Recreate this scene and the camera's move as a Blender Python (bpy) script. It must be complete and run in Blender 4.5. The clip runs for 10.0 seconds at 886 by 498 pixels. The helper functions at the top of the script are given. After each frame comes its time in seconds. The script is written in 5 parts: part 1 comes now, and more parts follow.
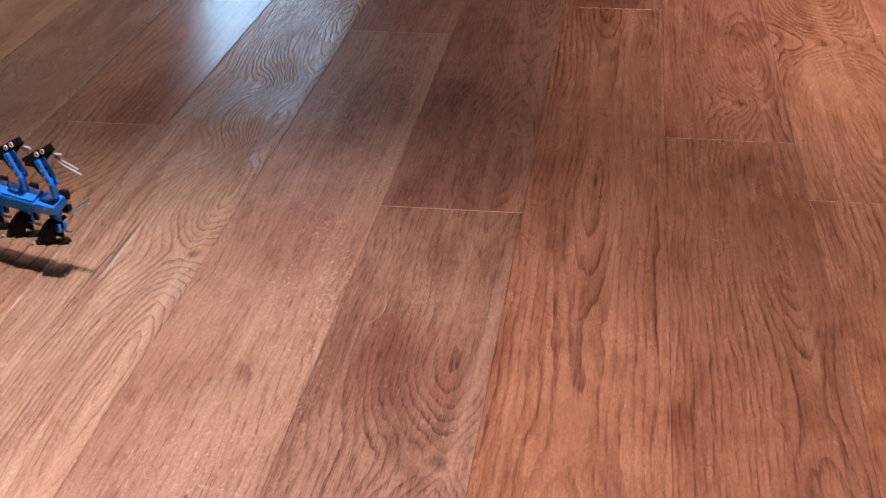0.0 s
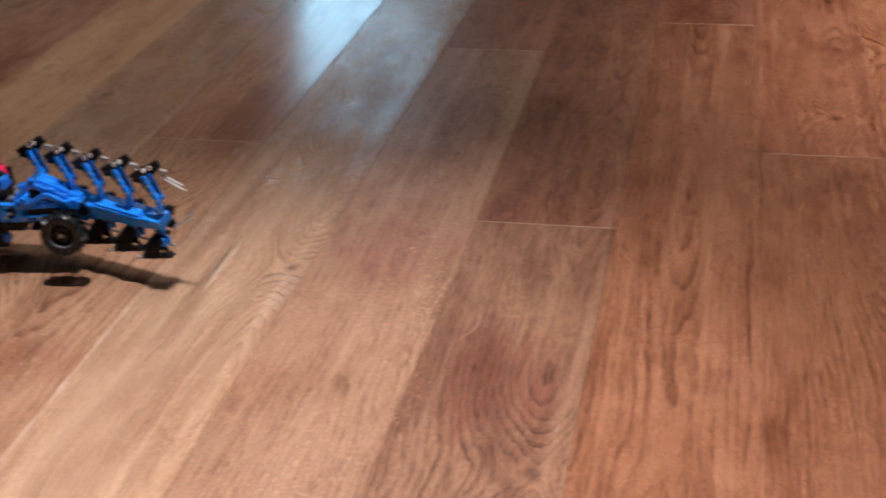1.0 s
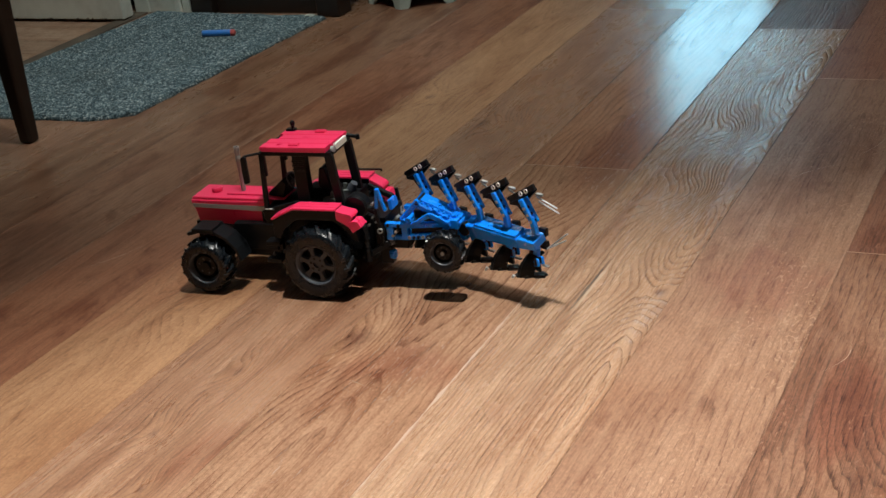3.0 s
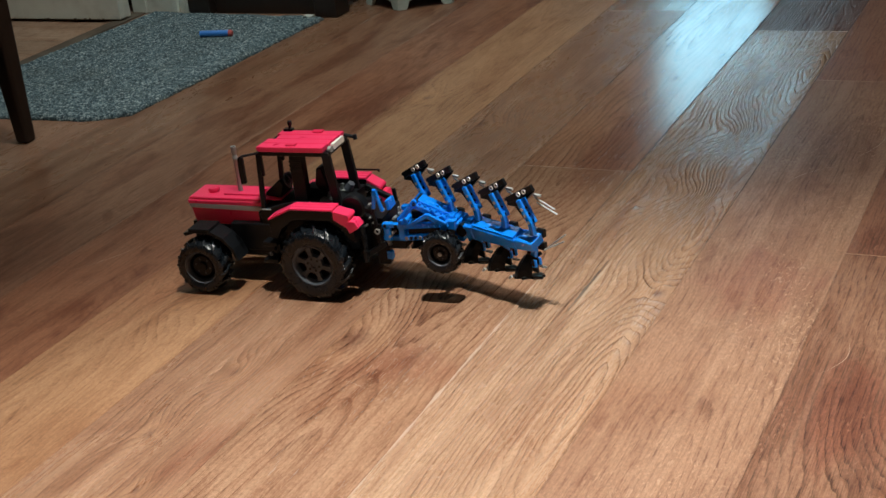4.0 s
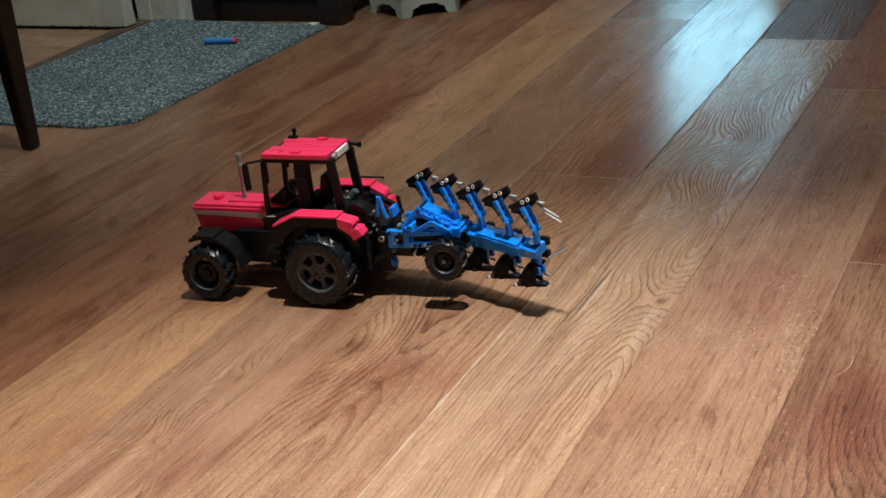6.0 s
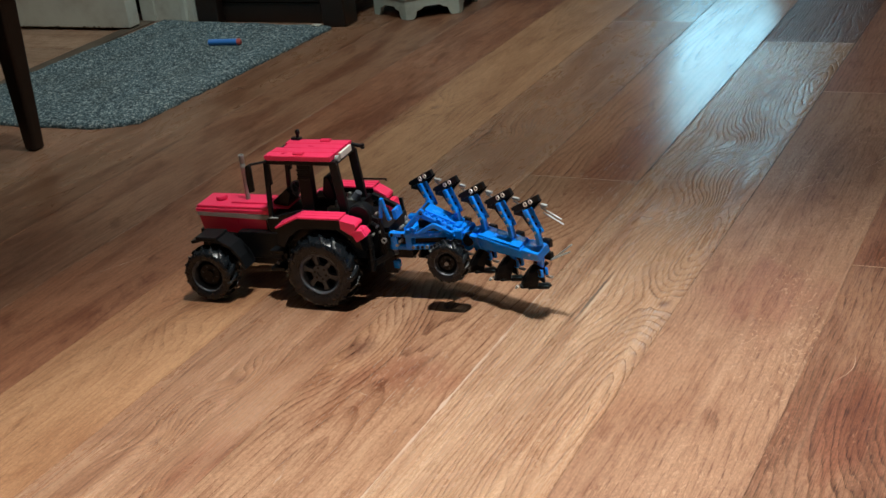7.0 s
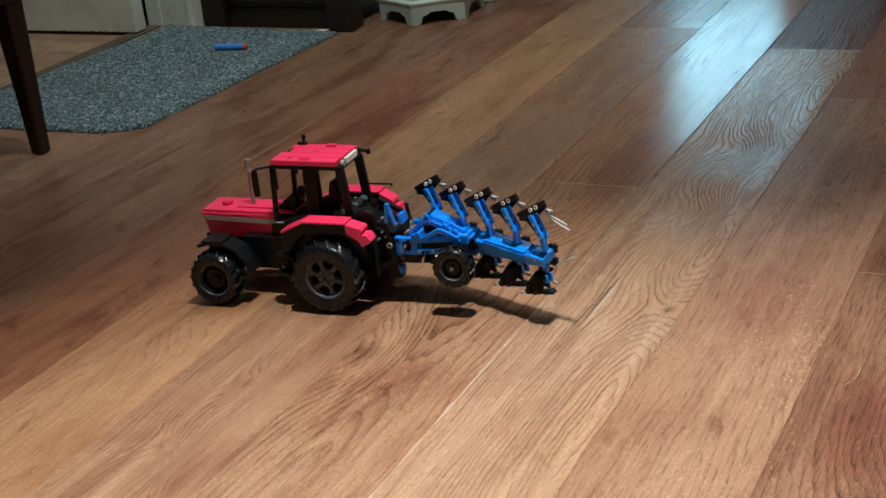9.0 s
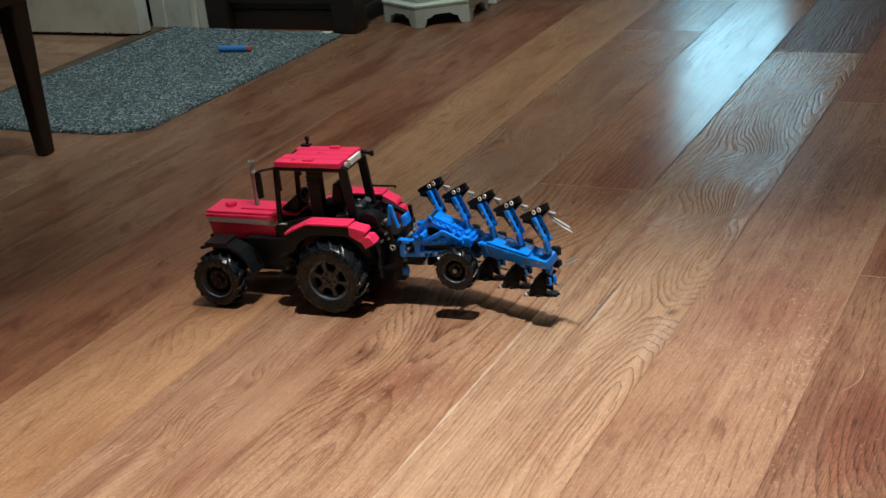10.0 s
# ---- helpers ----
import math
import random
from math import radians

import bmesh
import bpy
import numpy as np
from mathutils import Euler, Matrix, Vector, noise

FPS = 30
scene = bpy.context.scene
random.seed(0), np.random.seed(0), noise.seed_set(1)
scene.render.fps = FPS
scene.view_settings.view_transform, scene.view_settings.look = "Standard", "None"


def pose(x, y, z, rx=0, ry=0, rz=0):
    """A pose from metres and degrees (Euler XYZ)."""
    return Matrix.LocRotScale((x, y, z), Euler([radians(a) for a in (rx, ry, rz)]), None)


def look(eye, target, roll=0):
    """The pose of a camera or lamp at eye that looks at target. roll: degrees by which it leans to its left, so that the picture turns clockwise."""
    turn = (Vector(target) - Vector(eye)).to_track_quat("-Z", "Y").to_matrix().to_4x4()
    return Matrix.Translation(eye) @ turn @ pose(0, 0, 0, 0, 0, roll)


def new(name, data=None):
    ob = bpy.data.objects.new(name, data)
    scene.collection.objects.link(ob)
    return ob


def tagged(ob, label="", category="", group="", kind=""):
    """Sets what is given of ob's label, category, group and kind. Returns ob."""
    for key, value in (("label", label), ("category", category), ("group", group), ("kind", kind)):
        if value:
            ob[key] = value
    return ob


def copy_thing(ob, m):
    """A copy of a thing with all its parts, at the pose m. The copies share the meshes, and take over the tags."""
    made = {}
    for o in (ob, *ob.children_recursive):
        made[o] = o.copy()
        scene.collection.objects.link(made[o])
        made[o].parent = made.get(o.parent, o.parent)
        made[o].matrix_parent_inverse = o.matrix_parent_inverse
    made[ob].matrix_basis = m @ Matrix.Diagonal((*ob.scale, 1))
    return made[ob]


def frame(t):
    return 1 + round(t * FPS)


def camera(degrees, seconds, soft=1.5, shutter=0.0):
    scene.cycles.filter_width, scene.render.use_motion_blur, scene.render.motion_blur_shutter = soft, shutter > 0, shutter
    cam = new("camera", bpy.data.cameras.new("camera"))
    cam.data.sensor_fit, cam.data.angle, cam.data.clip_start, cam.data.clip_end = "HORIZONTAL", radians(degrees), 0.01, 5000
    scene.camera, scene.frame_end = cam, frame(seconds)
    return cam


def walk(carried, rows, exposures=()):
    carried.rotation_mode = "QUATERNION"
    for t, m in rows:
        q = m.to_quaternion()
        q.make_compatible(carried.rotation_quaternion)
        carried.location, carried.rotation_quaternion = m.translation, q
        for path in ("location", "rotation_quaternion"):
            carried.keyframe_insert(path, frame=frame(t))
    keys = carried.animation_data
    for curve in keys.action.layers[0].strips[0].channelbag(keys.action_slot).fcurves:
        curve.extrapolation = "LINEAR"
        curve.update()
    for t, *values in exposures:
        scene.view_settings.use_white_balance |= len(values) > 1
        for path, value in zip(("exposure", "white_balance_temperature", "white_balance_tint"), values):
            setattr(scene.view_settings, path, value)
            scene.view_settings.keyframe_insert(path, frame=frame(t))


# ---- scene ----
cam = camera(35.7, 10.0, shutter=0.5)
PATH = [
    (0, (0.883, -1.268, 0.779), (0.637, 0.501, -0.121), -0.4),
    (0.5, (0.885, -1.269, 0.778), (0.627, 0.501, -0.118), -0.6),
    (1, (0.883, -1.291, 0.79), (0.505, 0.466, -0.088), -2.1),
    (1.5, (0.888, -1.325, 0.805), (0.307, 0.392, -0.04), -4.8),
    (2, (0.87, -1.326, 0.795), (0.102, 0.335, -0.013), -6.3),
    (2.5, (0.881, -1.345, 0.802), (0.018, 0.274, 0.004), -7.1),
    (4, (0.878, -1.34, 0.797), (0.017, 0.281, 0.002), -6.8),
    (4.5, (0.878, -1.34, 0.796), (0.017, 0.283, 0.005), -6.7),
    (5, (0.881, -1.342, 0.799), (0.015, 0.279, 0.01), -6.7),
    (5.5, (0.878, -1.343, 0.797), (0.013, 0.28, 0.012), -6.7),
    (7, (0.88, -1.343, 0.799), (0.009, 0.279, 0.017), -6.6),
    (7.5, (0.878, -1.344, 0.798), (0.008, 0.279, 0.02), -6.4),
    (8, (0.88, -1.346, 0.8), (0.007, 0.278, 0.023), -6.4),
    (8.5, (0.881, -1.346, 0.8), (0.005, 0.276, 0.025), -6.4),
    (9, (0.88, -1.346, 0.799), (0.003, 0.276, 0.026), -6.4),
    (9.5, (0.878, -1.346, 0.798), (-0.003, 0.275, 0.026), -6.3),
    (10, (0.881, -1.346, 0.799), (-0.002, 0.276, 0.029), -6.3),
]
walk(cam, [(t, look(eye, target, roll)) for t, eye, target, roll in PATH], [(0, -0.03, 6460, 35), (0.5, -0.03, 6460, 35), (1.0, -0.02, 6440, 20), (1.5, 0.0, 6430, 13), (2.2, 0.02, 6430, 8), (10, 0.02, 6400, 6)])

# world: dim, the room is closed; daylight shows only in the window
world = bpy.data.worlds.new("world")
scene.world = world
world.use_nodes = True
sky = world.node_tree.nodes.new("ShaderNodeTexSky")
sky.sky_type, sky.sun_disc = "NISHITA", False
sky.sun_elevation, sky.sun_rotation = radians(8), radians(200)
world.node_tree.links.new(sky.outputs[0], world.node_tree.nodes["Background"].inputs[0])
world.node_tree.nodes["Background"].inputs[1].default_value = 0.1


def spot(name, place, target, watts, angle, blend, size, colour):
    data = bpy.data.lights.new(name, "SPOT")
    data.energy, data.spot_size, data.spot_blend, data.shadow_soft_size, data.color = watts, radians(angle), blend, size, colour
    ob = new(name, data)
    ob.matrix_world = look(place, target)
    return ob


WARM, COOL = (1.0, 0.965, 0.905), (0.88, 1.0, 0.97)
# x, y, watts, where it points, cone, colour
# first two inferred from shadow and glow; the rest are added fill, unseen
LAMPS_AND_FILLS = [(0.42, -0.03, 540, (0.56, -0.66), 66, WARM), (1.80, 1.25, 480, (1.68, 1.24), 55, WARM), (-0.95, 1.35, 34, (-1.0, 1.3), 100, COOL), (-0.32, 0.45, 94, (-0.84, 1.50), 70, COOL),
              (0.24, 0.66, 54, (0.34, 0.64), 84, WARM), (0.6, -1.9, 12, (0.6, -1.6), 90, WARM), (-2.1, 0.9, 14, (-2.0, 1.0), 100, WARM)]
for lx, ly, watts, (tx, ty), cone, tinge in LAMPS_AND_FILLS:
    spot("main_and_fill_lamp", (lx, ly, 2.46), (tx, ty, 0), watts, cone, 1.0, 0.03, tinge)


# ---------------------------------------------------------------- materials
def material(name, colour, rough=0.5, metal=0.0, spec=0.5):
    m = bpy.data.materials.new(name)
    m.use_nodes = True
    b = m.node_tree.nodes["Principled BSDF"]
    b.inputs["Base Color"].default_value = (*colour, 1)
    b.inputs["Roughness"].default_value = rough
    b.inputs["Metallic"].default_value = metal
    b.inputs["Specular IOR Level"].default_value = spec
    return m


class Nodes:
    """Short hand for wiring a node tree."""

    def __init__(self, m):
        self.t = m.node_tree
        self.b = self.t.nodes["Principled BSDF"]

    def put(self, kind, **values):
        n = self.t.nodes.new(kind)
        for k, v in values.items():
            if hasattr(n, k):
                setattr(n, k, v)
        return n

    def link(self, a, b):
        self.t.links.new(a, b)

    def math(self, op, a, b=None, c=None):
        n = self.t.nodes.new("ShaderNodeMath")
        n.operation = op
        for i, v in enumerate((a, b, c)):
            if v is None:
                continue
            if isinstance(v, (int, float)):
                n.inputs[i].default_value = v
            else:
                self.link(v, n.inputs[i])
        return n.outputs[0]

    def noise(self, vec, scale, detail=3, rough=0.55, distort=0.0):
        n = self.t.nodes.new("ShaderNodeTexNoise")
        n.inputs["Scale"].default_value = scale
        n.inputs["Detail"].default_value = detail
        n.inputs["Roughness"].default_value = rough
        n.inputs["Distortion"].default_value = distort
        if vec is not None:
            self.link(vec, n.inputs["Vector"])
        return n.outputs[0]

    def stretch(self, vec, s):
        n = self.t.nodes.new("ShaderNodeVectorMath")
        n.operation = "MULTIPLY"
        self.link(vec, n.inputs[0])
        n.inputs[1].default_value = s
        return n.outputs[0]

    def ramp(self, fac, stops):
        n = self.t.nodes.new("ShaderNodeValToRGB")
        e = n.color_ramp.elements
        while len(e) < len(stops):
            e.new(0.5)
        for el, (p, c) in zip(e, stops):
            el.position, el.color = p, (*c, 1)
        self.link(fac, n.inputs[0])
        return n.outputs[0]

    def mix(self, fac, a, b, kind="MIX"):
        n = self.t.nodes.new("ShaderNodeMix")
        n.data_type, n.blend_type = "RGBA", kind
        for i, v in ((0, fac), (6, a), (7, b)):
            if isinstance(v, (int, float)):
                n.inputs[i].default_value = v
            elif isinstance(v, tuple):
                n.inputs[i].default_value = (*v, 1)
            else:
                self.link(v, n.inputs[i])
        return n.outputs[2]

    def bump(self, height, strength, distance=0.001):
        n = self.t.nodes.new("ShaderNodeBump")
        n.inputs["Strength"].default_value = strength
        n.inputs["Distance"].default_value = distance
        self.link(height, n.inputs["Height"])
        self.link(n.outputs[0], self.b.inputs["Normal"])


# knots in the floor: x, y, size of the core, how far the grain bends round it, how dark
KNOTS = [(0.024, -0.002, 0.018, 0.095, 0.62), (0.361, 0.211, 0.0085, 0.055, 0.8), (-0.087, -0.118, 0.0075, 0.034, 0.75), (-0.103, -0.271, 0.007, 0.034, 0.6), (0.127, 0.369, 0.011, 0.055, 0.75), (-0.27, 0.02, 0.005, 0.060, 0.2),
         (1.07, 0.83, 0.009, 0.05, 0.7), (0.30, 0.545, 0.002, 0.060, 0.0), (0.30, 0.83, 0.002, 0.06, 0.0), (-0.33, 0.95, 0.010, 0.06, 0.6), (0.727, -0.188, 0.0085, 0.085, 0.75),
         (1.235, 1.152, 0.013, 0.085, 0.7), (-0.045, -0.375, 0.005, 0.02, 0.6), (0.62, 0.93, 0.007, 0.04, 0.5), (-0.118, 0.80, 0.006, 0.045, 0.4)]
# reddish blotches in the stain: x, y, half length across and along, how strong
BLOTCHES = [(0.485, 0.27, 0.075, 0.12, 0.55), (0.665, -0.02, 0.085, 0.11, 0.7), (0.11, -0.05, 0.08, 0.05, 0.45), (-0.35, 0.22, 0.06, 0.25, 0.5), (0.13, 0.72, 0.05, 0.22, 0.4), (-0.02, -0.30, 0.03, 0.06, 0.5)]


class Cut:
    """How one column of planks was sawn: the pith's offset across, where and how often the arches come, and how plain the grain shows."""

    def __init__(self, pith=0.0, apex=0.4, length=1.7, depth=0.034, rings=95, show=0.8, relief=0.4, fleck=0.5, dashes=0.7, cloudy=0.85, knotty=0.5):
        self.pith, self.apex, self.length, self.depth, self.rings = pith, apex, length, depth, rings
        self.show, self.relief, self.fleck, self.dashes, self.cloudy, self.knotty = show, relief, fleck, dashes, cloudy, knotty


CUTS = {-5: Cut(0.08, 0.7, 2.2, 0.05, 110, 0.6, 0.2, 0.4, 0.45, 1.3), -4: Cut(0.13, 0.2, 2.6, 0.05, 110, 0.6, 0.2, 0.4, 0.45, 1.4), -3: Cut(0.10, 1.1, 2.0, 0.04, 105, 0.6, 0.2, 0.3, 0.45, 1.4), -2: Cut(-0.03, 0.25, 1.5, 0.04, 110, 0.85, 0.25, 0.4, 0.5, 0.8),
        -1: Cut(0.14, -0.3, 1.9, 0.05, 135, 1.2, 0.25, 1.3, 0.6, 0.85, 0.9), 0: Cut(-0.01, 0.05, 1.4, 0.026, 95, 1.3, 0.10, 0.3, 0.6, 0.85, 1.15), 1: Cut(0.075, 0.52, 1.3, 0.030, 150, 0.70, 2.2, 0.2, 0.6, 0.6),
        2: Cut(0.02, -0.28, 1.9, 0.030, 125, 0.75, 0.25, 1.8, 0.75), 3: Cut(0.06, 0.55, 1.6, 0.040, 135, 1.35, 0.25, 0.8, 1.15, 1.0), 4: Cut(-0.005, 0.44, 1.7, 0.034, 105, 1.75, 0.25, 0.3, 1.15, 1.0),
        5: Cut(0.05, -0.45, 1.5, 0.030, 130, 1.4, 0.25, 0.3, 1.15, 1.0), 6: Cut(0.02, 0.75, 1.6, 0.045, 125, 1.5, 0.25, 0.2, 1.1, 1.0)}


def floor_wood(name, column, cut):
    m = material(name, (0.3, 0.15, 0.08))
    n = Nodes(m)
    where = n.put("ShaderNodeNewGeometry").outputs["Position"]
    info = n.put("ShaderNodeObjectInfo")
    local = n.put("ShaderNodeTexCoord").outputs["Object"]
    r = info.outputs["Random"]
    sep = n.put("ShaderNodeSeparateXYZ")
    n.link(local, sep.inputs[0])
    x, y = sep.outputs[0], sep.outputs[1]
    world_sep = n.put("ShaderNodeSeparateXYZ")
    n.link(where, world_sep.inputs[0])
    far = world_sep.outputs[1]
    # a place of its own in the tree for every plank
    comb = n.put("ShaderNodeCombineXYZ")
    n.link(x, comb.inputs[0])
    n.link(n.math("ADD", y, n.math("MULTIPLY", r, 53.0)), comb.inputs[1])
    n.link(n.math("MULTIPLY", r, 31.0), comb.inputs[2])
    p = comb.outputs[0]
    over = lambda v, floor_, gain: n.math("MULTIPLY", n.math("MAXIMUM", n.math("SUBTRACT", v, floor_), 0.0), gain)
    cap = lambda v, top: n.math("MINIMUM", v, top)
    # knots push the rings aside
    push, core, halo, near = 0.0, 0.0, 0.0, 0.0
    wob = n.math("MULTIPLY_ADD", n.noise(where, 55, 3, 0.6), 1.1, -0.55)
    for kx, ky, s, reach, dark in KNOTS:
        if column is None or not column * 0.19 - 0.02 < kx < column * 0.19 + 0.21:
            continue
        d = n.put("ShaderNodeVectorMath", operation="SUBTRACT")
        n.link(where, d.inputs[0])
        d.inputs[1].default_value = (kx, ky, 0)
        q = n.put("ShaderNodeVectorMath", operation="LENGTH")
        n.link(n.stretch(d.outputs[0], (1.0, 0.66, 0)), q.inputs[0])
        dist = q.outputs["Value"]
        wide = n.math("EXPONENT", n.math("MULTIPLY", n.math("POWER", n.math("MULTIPLY", dist, 1 / reach), 1.6), -1.0))
        push = n.math("ADD", n.math("MULTIPLY", wide, reach * 0.85), push)
        near = n.math("ADD", wide, near)
        if dark:
            q2 = n.math("MAXIMUM", n.math("ADD", n.math("MULTIPLY", dist, 1 / s), wob), 0.0)
            core = n.math("ADD", n.math("MULTIPLY", n.math("EXPONENT", n.math("MULTIPLY", n.math("POWER", q2, 2.0), -1.6)), dark), core)
            halo = n.math("ADD", n.math("EXPONENT", n.math("MULTIPLY", n.math("POWER", n.math("SUBTRACT", q2, 1.9), 2.0), -1.6)), halo)
    # rings: ellipses drawn out along the plank, waving a little
    slow = n.noise(n.stretch(p, (5.0, 1.6, 1.0)), 1.0, 2)
    mid = n.noise(n.stretch(p, (16.0, 3.2, 1.0)), 1.0, 3, 0.5)
    swing = n.math("SINE", n.math("MULTIPLY", n.math("SUBTRACT", far, cut.apex), 2 * math.pi / cut.length))
    deep = n.math("ADD", n.math("MULTIPLY", swing, cut.depth), n.math("MULTIPLY_ADD", slow, 0.05, -0.025))
    side = n.math("ADD", n.math("SUBTRACT", x, cut.pith), n.math("MULTIPLY_ADD", mid, 0.040, -0.020))
    ring = n.math("SQRT", n.math("ADD", n.math("MULTIPLY", side, side), n.math("MULTIPLY", deep, deep)))
    ring = n.math("ADD", ring, push)
    ring = n.math("ADD", ring, n.math("MULTIPLY", n.noise(n.stretch(p, (45, 6, 1)), 1.0, 3, 0.55), 0.009))
    year = n.math("MULTIPLY", ring, cut.rings)
    turn = n.math("FRACT", year)
    thick = n.noise(None, 1.0, 1)
    which = thick.node
    which.noise_dimensions = "1D"
    n.link(n.math("MULTIPLY", year, 0.45), which.inputs["W"])
    # each ring swells slowly and ends at a sharp edge
    band = n.math("MULTIPLY", n.math("POWER", turn, 3.6), n.math("SUBTRACT", 1.0, n.math("POWER", turn, 22.0)))
    band = n.math("MULTIPLY", band, n.math("MULTIPLY_ADD", thick, 1.7, 0.10))
    pores = n.noise(n.stretch(p, (620, 26, 1)), 1.0, 2, 0.6)
    pores2 = n.noise(n.stretch(p, (520, 90, 1)), 1.0, 2, 0.7)
    fibre = n.noise(n.stretch(p, (240, 8, 1)), 1.0, 3, 0.6)
    dash = cap(over(pores, 0.48, 6.0), 1.0)
    speck = cap(over(pores2, 0.46, 3.0), 1.0)
    vein = cap(over(fibre, 0.48, 4.0), 1.0)
    cloud = n.noise(n.stretch(p, (15, 3.2, 1)), 1.0, 4, 0.62, 0.6)
    patch = n.noise(where, 3.7, 4, 0.6)
    smudge = n.noise(n.stretch(where, (1.0, 0.40, 1.0)), 22, 5, 0.65, 1.0)
    streak = n.noise(n.stretch(p, (42, 1.5, 1)), 1.0, 3, 0.6)
    show = n.math("MULTIPLY", n.math("ADD", n.math("MAXIMUM", n.math("MULTIPLY_ADD", slow, 2.4, -0.42), 0.36), n.math("MULTIPLY", near, cut.knotty)), cut.show)
    lines = n.math("MULTIPLY", n.math("MULTIPLY", band, show), n.math("MULTIPLY_ADD", dash, 0.46, 0.38))
    grain = n.math("ADD", lines, n.math("MULTIPLY", n.math("ADD", n.math("MULTIPLY", dash, 0.26), n.math("MULTIPLY", speck, 0.21)), cut.dashes))
    grain = n.math("ADD", grain, n.math("MULTIPLY", vein, 0.16 * cut.dashes))
    colour = n.ramp(grain, [(0.0, (0.352, 0.226, 0.150)), (0.25, (0.272, 0.162, 0.103)), (0.65, (0.148, 0.077, 0.047)), (1.0, (0.082, 0.038, 0.024))])
    stain = cap(n.math("ADD", over(cloud, 0.45, 3.6), over(smudge, 0.51, 3.2)), 1.0)
    colour = n.mix(cap(n.math("MULTIPLY", stain, cut.cloudy), 1.0), colour, n.mix(1.0, colour, (0.58, 0.46, 0.41), "MULTIPLY"))
    colour = n.mix(cap(over(patch, 0.52, 3.0), 1.0), colour, n.mix(1.0, colour, (0.80, 0.68, 0.62), "MULTIPLY"))
    for bx, by, rx, ry, much in BLOTCHES:
        if column is None or not column * 0.19 < bx < column * 0.19 + 0.19:
            continue
        d = n.put("ShaderNodeVectorMath", operation="SUBTRACT")
        n.link(where, d.inputs[0])
        d.inputs[1].default_value = (bx, by, 0)
        q = n.put("ShaderNodeVectorMath", operation="LENGTH")
        n.link(n.stretch(d.outputs[0], (1 / rx, 1 / ry, 0)), q.inputs[0])
        spread = n.math("ADD", q.outputs["Value"], n.math("MULTIPLY_ADD", smudge, 2.2, -1.1))
        blot = n.math("MULTIPLY", cap(over(n.math("SUBTRACT", 1.25, spread), 0.0, 1.6), 1.0), much)
        colour = n.mix(blot, colour, n.mix(1.0, colour, (0.70, 0.46, 0.44), "MULTIPLY"))
    colour = n.mix(over(streak, 0.49, 2.2), colour, (0.42, 0.286, 0.195))
    # pale ray flecks lie across the grain here and there
    fleck = n.math("MULTIPLY", over(n.noise(n.stretch(p, (120, 46, 1)), 1.0, 2, 0.5, 2.2), 0.590, 10.0), over(n.noise(n.stretch(p, (8, 3.5, 4)), 1.0, 2), 0.46, 4.0))
    colour = n.mix(cap(n.math("MULTIPLY", fleck, cut.fleck), 0.6), colour, (0.45, 0.315, 0.22))
    if column is not None:
        colour = n.mix(cap(n.math("MULTIPLY", halo, 0.35), 0.35), colour, (0.40, 0.25, 0.155))
        colour = n.mix(cap(n.math("MULTIPLY", core, n.math("MULTIPLY_ADD", pores2, 0.9, 0.55)), 0.9), colour, (0.080, 0.034, 0.024))
    mottle = n.noise(n.stretch(where, (1.0, 0.5, 1.0)), 300, 4, 0.85)
    colour = n.mix(1.0, colour, n.ramp(mottle, [(0.30, (0.70, 0.69, 0.68)), (0.70, (1.28, 1.29, 1.30))]), "MULTIPLY")
    colour = n.mix(1.0, colour, info.outputs["Color"], "MULTIPLY")
    n.link(colour, n.b.inputs["Base Color"])
    # each plank's own polish comes with its colour's alpha
    rough = n.math("ADD", n.math("MULTIPLY_ADD", dash, 0.06, -0.05), n.math("MULTIPLY_ADD", cloud, 0.14, info.outputs["Alpha"]))
    rough = n.math("MAXIMUM", n.math("ADD", rough, n.math("MULTIPLY_ADD", smudge, 0.22, -0.11)), 0.06)
    n.link(rough, n.b.inputs["Roughness"])
    # the duller a plank is worn, the less it mirrors
    n.link(n.math("MULTIPLY_ADD", info.outputs["Alpha"], -0.85, 0.64), n.b.inputs["Specular IOR Level"])
    h = n.math("ADD", n.math("MULTIPLY", grain, -0.5), n.math("MULTIPLY", n.math("MULTIPLY", band, show), -1.1))
    n.bump(h, cut.relief, 0.0009)
    return m


def plastic(name, colour, rough=0.28, spec=0.5, dusty=1.0):
    m = material(name, colour, rough, 0.0, spec)
    n = Nodes(m)
    obj = n.put("ShaderNodeTexCoord").outputs["Object"]
    fine = n.noise(obj, 900, 2)
    dust = n.noise(obj, 60, 4)
    n.link(n.math("MULTIPLY_ADD", dust, 0.22, rough - 0.08), n.b.inputs["Roughness"])
    n.link(n.mix(n.math("MULTIPLY", n.math("POWER", dust, 3.0), 0.25 * dusty), colour, tuple(min(1, c * 1.35 + 0.012) for c in colour)), n.b.inputs["Base Color"])
    n.bump(fine, 0.05, 0.0002)
    return m


def painted(name, colour, rough=0.45, dirt=(0.25, 0.2, 0.15)):
    m = material(name, colour, rough)
    n = Nodes(m)
    where = n.put("ShaderNodeNewGeometry").outputs["Position"]
    stain = n.noise(where, 9, 5, 0.65)
    brush = n.noise(n.stretch(where, (30, 30, 260)), 1.0, 2)
    n.link(n.mix(n.math("MULTIPLY", n.math("POWER", stain, 3.5), 1.6), colour, dirt), n.b.inputs["Base Color"])
    n.bump(brush, 0.12, 0.001)
    return m


